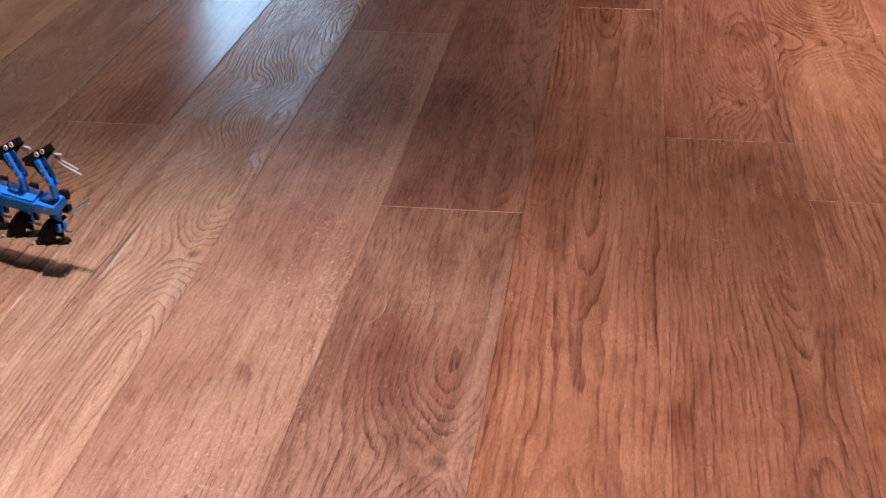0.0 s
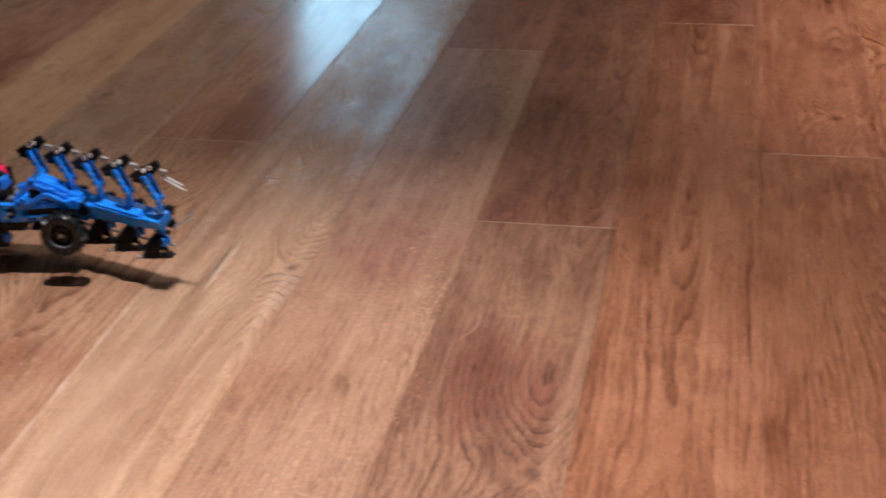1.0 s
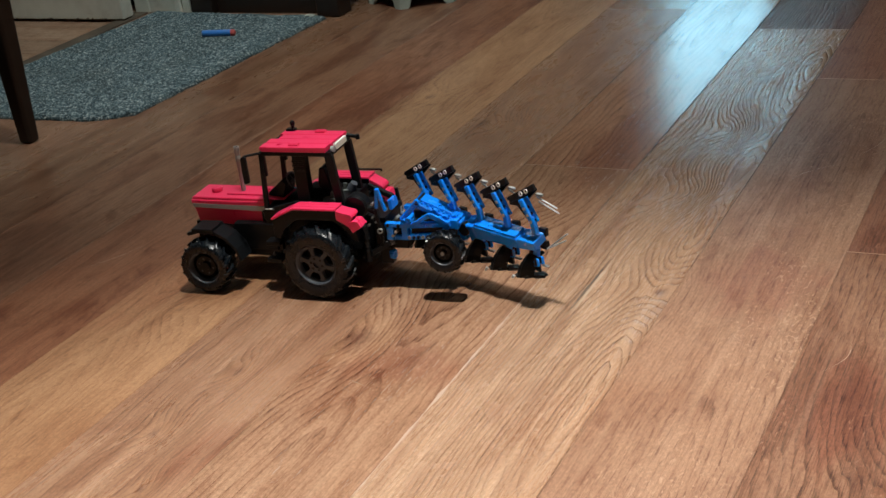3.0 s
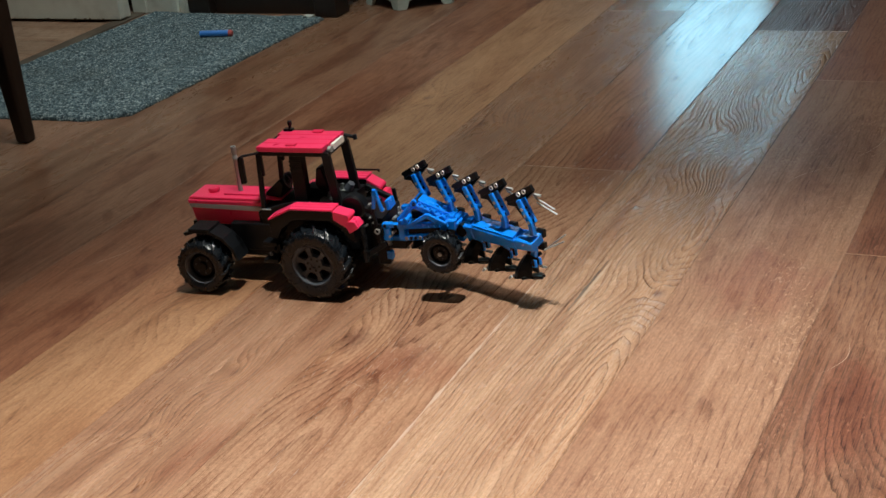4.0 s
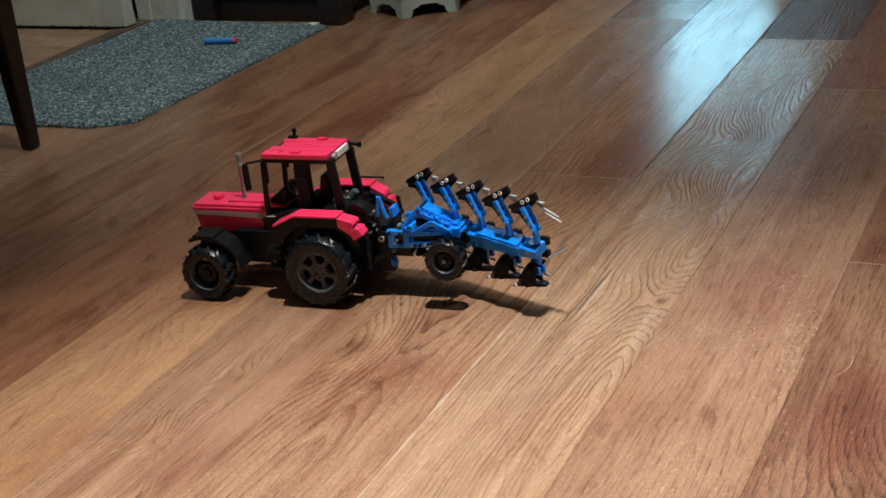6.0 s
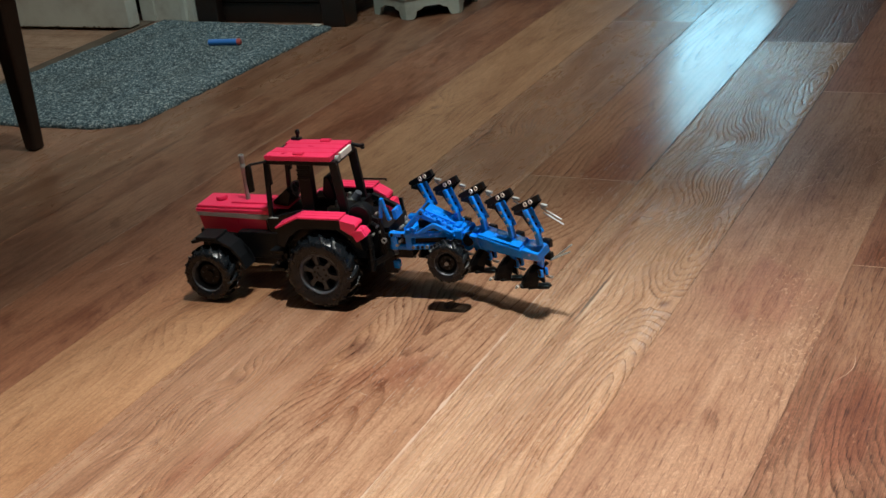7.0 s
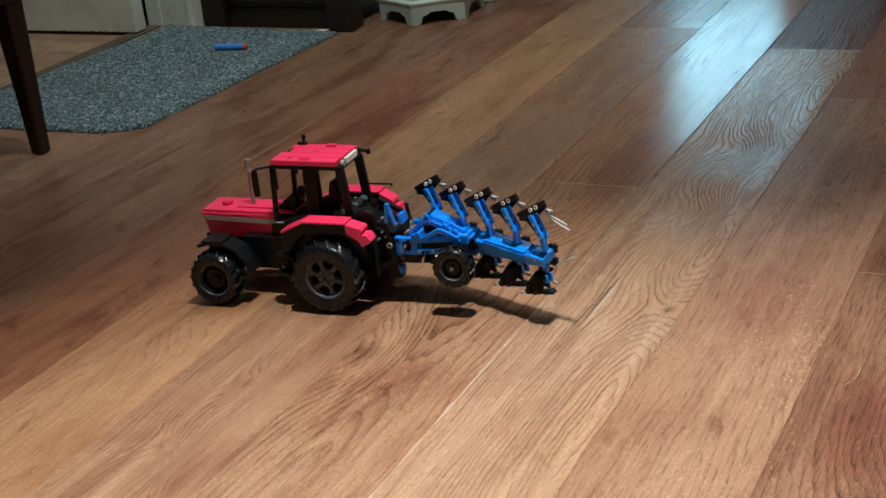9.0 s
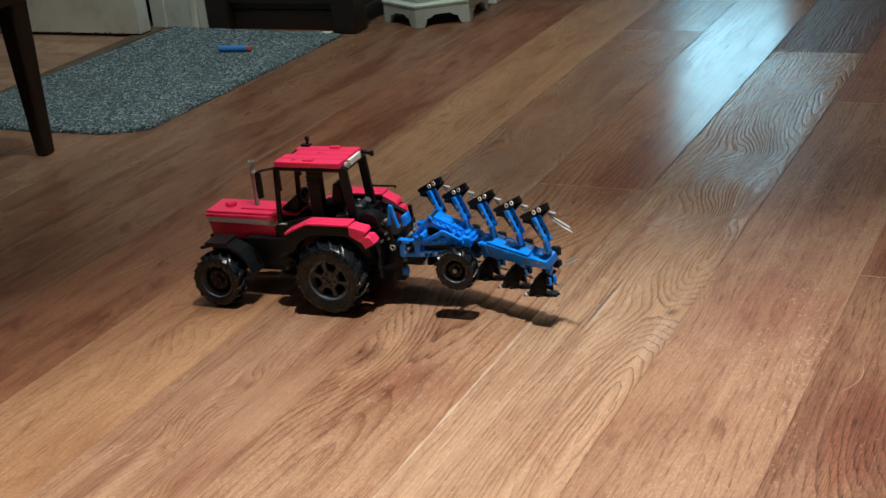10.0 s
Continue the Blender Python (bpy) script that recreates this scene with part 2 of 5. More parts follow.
SPLIT = painted("split_plank_edge", (0.42, 0.285, 0.21), 0.7)
# EDGE: paler colour on the planks' end bevels, for the light they catch
EDGE = painted("plank_edge_glint", (0.46, 0.33, 0.24), 0.5)
SUBFLOOR = painted("dark_subfloor", (0.06, 0.036, 0.024), 0.8)
RED = plastic("red_plastic", (0.80, 0.034, 0.120))
BLACK = plastic("black_plastic", (0.0068, 0.0078, 0.0094), 0.32, 0.20, 0.5)
BLUE = plastic("blue_plastic", (0.006, 0.215, 0.82), 0.22)
GREY = plastic("dark_grey_plastic", (0.064, 0.074, 0.090), 0.34, 0.35)
LIGHTGREY = plastic("light_grey_plastic", (0.33, 0.35, 0.35))
LEVERGREY = plastic("mid_grey_plastic", (0.19, 0.21, 0.20), 0.4)
WHITE = plastic("white_plastic", (0.8, 0.8, 0.76))
RUBBER = plastic("black_rubber", (0.0060, 0.0085, 0.0115), 0.25, 0.40, 0.35)
WALL = painted("cream_wall_paint", (0.55, 0.53, 0.47), 0.7)
CEILING = painted("ceiling_paint", (0.75, 0.74, 0.7), 0.8)
CREAM = painted("cream_gloss_paint", (0.72, 0.73, 0.66), 0.35)
STANDPAINT = painted("worn_grey_green_paint", (0.56, 0.64, 0.58), 0.5, (0.12, 0.11, 0.08))
DARKWOOD = painted("dark_brown_wood", (0.016, 0.009, 0.007), 0.4, (0.035, 0.02, 0.013))


# ---------------------------------------------------------------- mesh helpers
def place(ob, parent):
    if parent is not None:
        ob.parent = parent
    return ob


# pieces on the tractor's middle line sit a little forward and lower; pieces at its sides spread by half a stud either way
SPREAD = {"mode": ""}


def part(name, bm, mat, parent=None, label="", smooth=None):
    if SPREAD["mode"] == "middle":
        for v in bm.verts:
            v.co = Vector((v.co.x + (0.0122 if v.co.x > 0.19 else 0.0082), v.co.y * 1.10, v.co.z - 0.0067))
    elif SPREAD["mode"] == "side":
        for v in bm.verts:
            v.co.y += math.copysign(0.0155, v.co.y) if abs(v.co.y) > 0.001 else 0.0
    bmesh.ops.recalc_face_normals(bm, faces=bm.faces[:])
    me = bpy.data.meshes.new(name)
    bm.to_mesh(me)
    bm.free()
    for m in (mat if isinstance(mat, (list, tuple)) else [mat]):
        me.materials.append(m)
    if smooth:
        me.shade_smooth()
        me.set_sharp_from_angle(angle=radians(smooth))
    ob = new(name, me)
    place(ob, parent)
    return tagged(ob, label) if label else ob


def box(bm, a, b, bevel=0.0, m=None, seg=1):
    """A box from corner a to corner b, its edges bevelled, turned by m."""
    made = bmesh.ops.create_cube(bm, size=1)["verts"]
    for v in made:
        v.co = Vector([(p + q) / 2 + c * abs(q - p) for p, q, c in zip(a, b, v.co)])
    if bevel:
        edges = list({e for v in made for e in v.link_edges})
        out = bmesh.ops.bevel(bm, geom=edges, offset=bevel, segments=seg, affect="EDGES", profile=0.5)
        made = list({v for f in out["faces"] for v in f.verts} | {v for v in made if v.is_valid})
    if m is not None:
        bmesh.ops.transform(bm, matrix=m, verts=made)
    return made


def rod(bm, p, q, r, r2=None, seg=12):
    """A cylinder or cone from p to q."""
    p, q = Vector(p), Vector(q)
    made = bmesh.ops.create_cone(bm, cap_ends=True, segments=seg, radius1=r, radius2=r if r2 is None else r2, depth=(q - p).length)["verts"]
    turn = (q - p).to_track_quat("Z", "Y").to_matrix().to_4x4()
    bmesh.ops.transform(bm, matrix=Matrix.Translation((p + q) / 2) @ turn, verts=made)
    return made


def bar(bm, p, q, w, h, bevel=0.0, up=(0, 0, 1)):
    """A bar of section w x h from p to q; h lies towards up."""
    p, q, up = Vector(p), Vector(q), Vector(up)
    d = (q - p).normalized()
    s = d.cross(up).normalized()
    u = s.cross(d)
    m = Matrix.Translation((p + q) / 2) @ Matrix((d, s, u)).transposed().to_4x4()
    half = (q - p).length / 2
    return box(bm, (-half, -w / 2, -h / 2), (half, w / 2, h / 2), bevel, m)


def prism(bm, outline, y0, y1, bevel=0.0):
    """An outline in x and z, drawn out from y0 to y1."""
    vs = [bm.verts.new((x, y0, z)) for x, z in outline]
    f = bm.faces.new(vs)
    out = bmesh.ops.extrude_face_region(bm, geom=[f])["geom"]
    top = [v for v in out if isinstance(v, bmesh.types.BMVert)]
    bmesh.ops.translate(bm, vec=(0, y1 - y0, 0), verts=top)
    if bevel:
        edges = list({e for v in vs + top for e in v.link_edges})
        bmesh.ops.bevel(bm, geom=edges, offset=bevel, segments=1, affect="EDGES", profile=0.5)


def lathe(bm, profile, seg=48, axis="Y", m=None):
    """Turns (radius, height) pairs round the axis."""
    rings = []
    for r, h in profile:
        ring = []
        for i in range(seg):
            a = 2 * math.pi * i / seg
            c, s = r * math.cos(a), r * math.sin(a)
            v = Vector((c, h, s)) if axis == "Y" else Vector((c, s, h))
            ring.append(bm.verts.new(m @ v if m else v))
        rings.append(ring)
    for a, b in zip(rings, rings[1:]):
        for i in range(seg):
            bm.faces.new((a[i], a[(i + 1) % seg], b[(i + 1) % seg], b[i]))
    return rings


def thing(name, m, label, category, group=""):
    ob = new(name)
    ob.empty_display_size = 0.05
    ob.matrix_world = m
    return tagged(ob, label, category, group)


def structure(ob, label, category):
    return tagged(ob, label, category, kind="structure")


# ---------------------------------------------------------------- the room
X0, X1, Y0, Y1, H = -1.31, 3.0, -2.6, 3.6, 2.5
GAP_Y0, GAP_Y1 = 0.10, 1.54

bm = bmesh.new()
box(bm, (-2.9, Y0 - 0.2, -0.1), (X1 + 0.2, Y1 + 0.2, -0.016))
floor = structure(part("floor", bm, SUBFLOOR), "wide stained oak plank floor with dark seams", "floor")

bm = bmesh.new()
box(bm, (X0 - 0.19, Y0, 0), (X0, GAP_Y0, H))
box(bm, (X0 - 0.19, GAP_Y1 + 0.02, 0), (X0, Y1, H))
box(bm, (X0 - 0.19, GAP_Y0, 2.06), (X0, GAP_Y1 + 0.02, H))
structure(part("wall_west", bm, WALL), "cream painted wall with a wide door opening", "wall")
bm = bmesh.new()
WX0, WX1, WZ0, WZ1 = -0.75, -0.28, 0.44, 1.07
box(bm, (X0 - 0.19, Y1, 0), (WX0, Y1 + 0.2, H))
box(bm, (WX1, Y1, 0), (X1 + 0.2, Y1 + 0.2, H))
box(bm, (WX0, Y1, 0), (WX1, Y1 + 0.2, WZ0))
box(bm, (WX0, Y1, WZ1), (WX1, Y1 + 0.2, H))
structure(part("wall_north", bm, WALL), "cream painted wall with a small low window", "wall")
bm = bmesh.new()
box(bm, (X1, Y0, 0), (X1 + 0.2, Y1, H))
structure(part("wall_east", bm, WALL), "plain cream painted wall", "wall")
bm = bmesh.new()
box(bm, (X0 - 0.19, Y0 - 0.2, 0), (X1 + 0.2, Y0, H))
structure(part("wall_south", bm, WALL), "plain cream painted wall", "wall")
bm = bmesh.new()
box(bm, (-3.0, Y0 - 0.2, H), (X1 + 0.2, Y1 + 0.2, H + 0.1))
structure(part("ceiling", bm, CEILING), "plain white painted ceiling", "ceiling")
# the hall beyond the opening
bm = bmesh.new()
box(bm, (-3.0, Y0, 0), (-2.8, Y1, H))
structure(part("wall_hall_west", bm, WALL), "plain cream wall of the hall", "wall")
bm = bmesh.new()
box(bm, (-2.8, 2.3, 0), (X0 - 0.19, 2.5, H))
structure(part("wall_hall_north", bm, WALL), "plain cream wall of the hall", "wall")
bm = bmesh.new()
box(bm, (-2.8, -0.6, 0), (X0 - 0.19, -0.4, H))
structure(part("wall_hall_south", bm, WALL), "plain cream wall of the hall", "wall")

# window and the evening sky behind it
bm = bmesh.new()
for a, b in (((WX0, Y1 + 0.05, WZ0), (WX0 + 0.03, Y1 + 0.1, WZ1)), ((WX1 - 0.03, Y1 + 0.05, WZ0), (WX1, Y1 + 0.1, WZ1)),
             ((WX0 + 0.03, Y1 + 0.05, WZ0), (WX1 - 0.03, Y1 + 0.1, WZ0 + 0.03)), ((WX0 + 0.03, Y1 + 0.05, WZ1 - 0.03), (WX1 - 0.03, Y1 + 0.1, WZ1))):
    box(bm, a, b, 0.004)
structure(part("window_1", bm, CREAM), "cream painted window frame in the wall", "window")
GLOW = bpy.data.materials.new("evening_sky")
GLOW.use_nodes = True
gn = GLOW.node_tree
gn.nodes.remove(gn.nodes["Principled BSDF"])
em = gn.nodes.new("ShaderNodeEmission")
em.inputs[0].default_value, em.inputs[1].default_value = (0.36, 0.77, 1.0, 1), 5.7
gn.links.new(em.outputs[0], gn.nodes["Material Output"].inputs[0])
bm = bmesh.new()
box(bm, (WX0 - 0.1, Y1 + 0.3, WZ0 - 0.1), (WX1 + 0.1, Y1 + 0.31, WZ1 + 0.1))
structure(part("backdrop", bm, GLOW), "pale blue evening sky outside the window", "sky")

# unseen ceiling discs, one at each inferred lamp and each added fill
DISC = bpy.data.materials.new("lit_diffuser")
DISC.use_nodes = True
DISC.node_tree.nodes["Principled BSDF"].inputs["Emission Color"].default_value = (1, 0.85, 0.7, 1)
DISC.node_tree.nodes["Principled BSDF"].inputs["Emission Strength"].default_value = 6.0
first = None
for lx, ly, *rest in LAMPS_AND_FILLS:
    if first is None:
        first = thing("ceiling_light", pose(lx, ly, H), "unseen round white ceiling disc for an inferred lamp or added fill", "ceiling light", "ceiling lights")
        bm = bmesh.new()
        lathe(bm, [(0.045, -0.001), (0.05, -0.008), (0.035, -0.006), (0.035, -0.001)], 32, "Z")
        part("bezel", bm, WHITE, first, smooth=40)
        bm = bmesh.new()
        rod(bm, (0, 0, -0.003), (0, 0, -0.001), 0.034, seg=32)
        part("diffuser", bm, DISC, first)
    else:
        copy_thing(first, pose(lx, ly, H))

# ---------------------------------------------------------------- the tractor
T = pose(-0.08495, 0.15755, 0, 0, 0, -174.6)
tractor = thing("toy_tractor", T @ pose(0, -0.0155, 0), "red and black toy tractor of plastic building bricks, parked on planks", "toy tractor")


def wheel(name, parent, x, y, z, R, W, rim_r, lugs, spokes, out):
    """A rubber wheel on the axle at x, z, its middle at y; out: the side (+1 or -1) that shows the rim."""
    h = W / 2
    bm = bmesh.new()
    body = R - 0.0042
    half = [(rim_r, 0.72), (rim_r * 1.04, 0.88), (R * 0.72, 0.98), (R * 0.80, 0.97), (R * 0.87, 0.88), (body - 0.0035, 0.70), (body - 0.0008, 0.42)]
    lathe(bm, [(r, -h * u) for r, u in half] + [(body, 0)] + [(r, h * u) for r, u in reversed(half)] + [(rim_r, -h * 0.72)], 64)
    tyre = part(name, bm, RUBBER, parent, "black rubber tyre with chevron lugs", smooth=35)
    tyre.location = (x, y, z)
    for side in (-1, 1):
        bm = bmesh.new()
        ring = []
        for t, outer, inner in ((0.02, R, body - 0.001), (0.42, R - 0.0006, body - 0.0015), (0.70, R - 0.0030, body - 0.0045), (0.90, R * 0.905, R * 0.85), (0.995, R * 0.83, R * 0.79)):
            a = 0.30 * t
            wide = 0.050 + 0.020 * t
            ring.append([bm.verts.new((rr * math.cos(a + da), side * h * t, rr * math.sin(a + da))) for da, rr in ((-wide, inner), (-wide * 0.75, outer), (wide * 0.75, outer), (wide, inner))])
        for q0, q1 in zip(ring, ring[1:]):
            for j in range(3):
                bm.faces.new((q0[j], q0[j + 1], q1[j + 1], q1[j]))
        bm.faces.new(ring[0])
        bm.faces.new(list(reversed(ring[-1])))
        lug = part("lug", bm, RUBBER, tyre)
        for i in range(lugs):
            ob = lug if i == 0 else new("lug", lug.data)
            ob.parent = tyre
            ob.rotation_euler = (0, -2 * math.pi * (i + (0.5 if side > 0 else 0)) / lugs, 0)
    bm = bmesh.new()
    o = out
    lip = 0.90 if spokes else 0.93
    lathe(bm, [(rim_r * 0.98, o * h * 0.60), (rim_r * 1.0, o * h * 0.78), (rim_r * 1.03, o * h * 0.86), (rim_r * 0.98, o * h * 0.89), (rim_r * lip, o * h * 0.82), (rim_r * (lip - 0.06), o * h * 0.62), (rim_r * 0.82, o * h * 0.45)], 56)
    part("rim", bm, GREY, tyre, "dark grey plastic rim", smooth=50)
    bm = bmesh.new()
    lathe(bm, [(rim_r * 0.83, o * h * 0.50), (rim_r * 0.78, o * h * 0.10), (0.001, o * h * 0.10)], 40)
    part("rim_well", bm, BLACK, tyre, "dark hollow of the rim", smooth=40)
    for i in range(spokes):
        bm = bmesh.new()
        a = 2 * math.pi * (i + 0.25) / spokes
        y0, y1 = sorted((o * h * 0.34, o * h * 0.66))
        wide = [(0.28, 0.16), (0.50, 0.105), (0.68, 0.110), (0.86, 0.190)]
        prism(bm, [(rim_r * r, -rim_r * w) for r, w in wide] + [(rim_r * r, rim_r * w) for r, w in reversed(wide)], y0, y1, 0.0006)
        bm.transform(Matrix.Rotation(-a, 4, "Y"))
        part("spoke", bm, GREY, tyre)
    bm = bmesh.new()
    if spokes:
        lathe(bm, [(rim_r * 0.44, o * h * 0.30), (rim_r * 0.44, o * h * 0.64), (rim_r * 0.41, o * h * 0.69), (rim_r * 0.16, o * h * 0.69), (rim_r * 0.15, o * h * 0.60), (0.0005, o * h * 0.60)], 32)
    else:
        lathe(bm, [(rim_r * 0.80, o * h * 0.30), (rim_r * 0.66, o * h * 0.40), (rim_r * 0.62, o * h * 0.48), (rim_r * 0.30, o * h * 0.48), (rim_r * 0.28, o * h * 0.66), (rim_r * 0.12, o * h * 0.68), (0.0005, o * h * 0.66)], 32)
    part("hub", bm, GREY if spokes else BLACK, tyre, smooth=40)
    for i in range(6):
        a = 2 * math.pi * (i + 0.25) / 6
        at, level = (0.29, 0.692) if spokes else (0.46, 0.482)
        bm = bmesh.new()
        centre = Vector((rim_r * at * math.cos(a), 0, rim_r * at * math.sin(a)))
        rod(bm, centre + Vector((0, o * h * (level - 0.10), 0)), centre + Vector((0, o * h * (level + 0.012), 0)), rim_r * 0.062, seg=10)
        part("bolt_hole", bm, BLACK if spokes else GREY, tyre)
    return tyre


RX, FX = 0.004, 0.181
for s in (1, -1):
    wheel("rear_wheel", tractor, RX, s * 0.0680, 0.0535, 0.0535, 0.040, 0.0295, 18, 6, s)
    wheel("front_wheel", tractor, FX, s * 0.0690, 0.0408, 0.0408, 0.036, 0.0240, 17, 0, s)

# chassis
SPREAD["mode"] = "side"
bm = bmesh.new()
box(bm, (-0.045, -0.016, 0.040), (0.205, 0.016, 0.075), 0.001)
box(bm, (0.085, -0.020, 0.050), (0.150, 0.020, 0.090), 0.001)
box(bm, (-0.055, -0.024, 0.060), (0.070, 0.024, 0.105), 0.001)
rod(bm, (RX, -0.045, 0.0535), (RX, 0.045, 0.0535), 0.008)
rod(bm, (FX, -0.045, 0.0408), (FX, 0.045, 0.0408), 0.006)
part("chassis", bm, BLACK, tractor)

# bonnet
SPREAD["mode"] = "middle"
bm = bmesh.new()
prism(bm, [(0.0995, 0.0865), (0.199, 0.0925), (0.2035, 0.1150), (0.0995, 0.1120)], -0.0222, 0.0222, 0.0008)
part("bonnet_side", bm, RED, tractor)
bm = bmesh.new()
prism(bm, [(0.0995, 0.1122), (0.2036, 0.1152), (0.2050, 0.1210), (0.0900, 0.1195), (0.0900, 0.1115)], -0.0243, 0.0243, 0.0004)
part("stripe", bm, LIGHTGREY, tractor, "grey stripe along the bonnet")
bm = bmesh.new()
prism(bm, [(0.0880, 0.1197), (0.2056, 0.1212), (0.2064, 0.1262), (0.0880, 0.1257)], -0.0242, 0.0242, 0.0005)
part("bonnet_ledge", bm, RED, tractor)
bm = bmesh.new()
prism(bm, [(0.0880, 0.1258), (0.2060, 0.1263), (0.2056, 0.1290), (0.2030, 0.1306), (0.0880, 0.1300)], -0.0218, 0.0218, 0.0009)
part("bonnet", bm, RED, tractor)
bm = bmesh.new()
lathe(bm, [(0.0072, 0.1300), (0.0080, 0.1315), (0.0080, 0.1350), (0.0068, 0.1366), (0.0, 0.1370)], 24, "Z", Matrix.Translation((0.18, 0, 0)))
part("fuel_cap", bm, RED, tractor, smooth=40)
bm = bmesh.new()
box(bm, (0.1, -0.010, 0.1295), (0.158, 0.012, 0.1325), 0.0006)
part("bonnet_plate", bm, RED, tractor)
bm = bmesh.new()
lathe(bm, [(0.0033, 0.130), (0.0033, 0.178), (0.004, 0.179), (0.004, 0.184), (0.0033, 0.185), (0.0033, 0.188), (0.004, 0.189), (0.004, 0.199), (0.0028, 0.199), (0.0028, 0.192), (0, 0.192)], 16, "Z", Matrix.Translation((0.137, 0, 0)))
part("exhaust_pipe", bm, LIGHTGREY, tractor, "grey upright exhaust pipe", smooth=40)

# small bits on the bonnet
for s in (1, -1):
    bm = bmesh.new()
    rod(bm, (0.0915, s * 0.024, 0.1145), (0.0915, s * 0.0275, 0.1145), 0.0024)
    rod(bm, (0.0915, s * 0.0275, 0.1145), (0.0915, s * 0.0285, 0.1145), 0.0016)
    part("pin", bm, LIGHTGREY, tractor, smooth=40)
    bm = bmesh.new()
    prism(bm, [(0.0995, 0.1120), (0.0995, 0.086), (0.094, 0.086), (0.088, 0.1115)], *sorted((s * 0.018, s * 0.0238)), 0.0004)
    part("bonnet_rear_panel", bm, BLACK, tractor)
    # engine bay, exhaust side and the steps to the cab
    bm = bmesh.new()
    box(bm, (0.092, min(s * 0.016, s * 0.024), 0.052), (0.150, max(s * 0.016, s * 0.024), 0.0855), 0.0008)
    box(bm, (0.098, min(s * 0.024, s * 0.030), 0.070), (0.140, max(s * 0.024, s * 0.030), 0.076), 0.0006)
    part("engine_panel", bm, BLACK, tractor)
    SPREAD["mode"] = "side"
    bm = bmesh.new()
    box(bm, (0.068, min(s * 0.026, s * 0.048), 0.044), (0.090, max(s * 0.026, s * 0.048), 0.050), 0.0006)
    box(bm, (0.068, min(s * 0.026, s * 0.044), 0.068), (0.090, max(s * 0.026, s * 0.044), 0.074), 0.0006)
    box(bm, (0.070, min(s * 0.026, s * 0.032), 0.044), (0.076, max(s * 0.026, s * 0.032), 0.100), 0.0006)
    part("step", bm, BLACK, tractor)
    bm = bmesh.new()
    rod(bm, (0.074, s * 0.048, 0.060), (0.074, s * 0.053, 0.060), 0.0026)
    part("pin", bm, GREY, tractor, smooth=40)
    SPREAD["mode"] = "middle"
bm = bmesh.new()
prism(bm, [(0.0885, 0.1300), (0.0885, 0.1335), (0.060, 0.1300)], -0.024, 0.024, 0.0004)
part("bonnet_end", bm, RED, tractor)
# front linkage
for s in (1, -1):
    bm = bmesh.new()
    bar(bm, (0.200, s * 0.010, 0.050), (0.218, s * 0.010, 0.042), 0.006, 0.007, 0.0006)
    bar(bm, (0.219, s * 0.010, 0.036), (0.220, s * 0.010, 0.048), 0.006, 0.007, 0.0006, up=(1, 0, 0))
    part("front_lift_arm", bm, RED, tractor)
bm = bmesh.new()
box(bm, (0.198, -0.0065, 0.040), (0.214, 0.0065, 0.054), 0.0008)
part("front_weight", bm, RED, tractor)
bm = bmesh.new()
box(bm, (0.196, -0.020, 0.046), (0.207, 0.020, 0.092), 0.0008)
part("radiator_grille", bm, BLACK, tractor)

# cab: four roof strips, frame, pillars
for y0, y1, front, rear in ((0.0160, 0.0315, 0.0815, -0.0190), (0.0004, 0.0156, 0.0800, -0.0200), (-0.0156, 0.0000, 0.0690, -0.0200), (-0.0315, -0.0160, 0.0745, -0.0215)):
    bm = bmesh.new()
    prism(bm, [(rear, 0.2045), (front - 0.004, 0.2045), (front, 0.2075), (front - 0.001, 0.2118), (rear, 0.2118)], y0, y1, 0.0006)
    part("roof_strip", bm, RED, tractor)
for x, y in ((0.031, 0.0240), (0.015, -0.0255)):
    bm = bmesh.new()
    box(bm, (x - 0.0075, y - 0.0038, 0.2119), (x + 0.0075, y + 0.0038, 0.2145), 0.0006)
    box(bm, (x - 0.0070, y - 0.0015, 0.2146), (x + 0.0070, y + 0.0015, 0.2152), 0.0002)
    part("roof_tile", bm, RED, tractor)
bm = bmesh.new()
for a, b in (((-0.026, 0.0250, 0.1985), (0.083, 0.0305, 0.2043)), ((-0.026, -0.0305, 0.1985), (0.083, -0.0250, 0.2043)), ((0.074, -0.025, 0.1985), (0.083, 0.025, 0.2043)), ((-0.026, -0.025, 0.1985), (-0.017, 0.025, 0.2043)), ((0.015, -0.025, 0.200), (0.038, 0.025, 0.2040))):
    box(bm, a, b, 0.0006)
part("roof_frame", bm, BLACK, tractor)
for s in (1, -1):
    bm = bmesh.new()
    bar(bm, (0.0865, s * 0.028, 0.118), (0.0815, s * 0.028, 0.2000), 0.005, 0.0062, 0.0005, up=(1, 0, 0))
    box(bm, (0.0765, s * 0.028 - 0.0022, 0.168), (0.0800, s * 0.028 + 0.0022, 0.200), 0.0004)
    part("front_pillar", bm, BLACK, tractor)
    bm = bmesh.new()
    bar(bm, (-0.0300, s * 0.028, 0.120), (-0.0215, s * 0.028, 0.2000), 0.006, 0.0120, 0.0005, up=(1, 0, 0))
    part("rear_pillar", bm, BLACK, tractor)
bm = bmesh.new()
box(bm, (0.0175, 0.014, 0.120), (0.0365, 0.0265, 0.2000), 0.0008)
for k in range(3):
    box(bm, (0.0170, 0.0262, 0.176 + 0.006 * k), (0.0370, 0.0275, 0.179 + 0.006 * k), 0.0003)
part("door_pillar", bm, BLACK, tractor)
bm = bmesh.new()
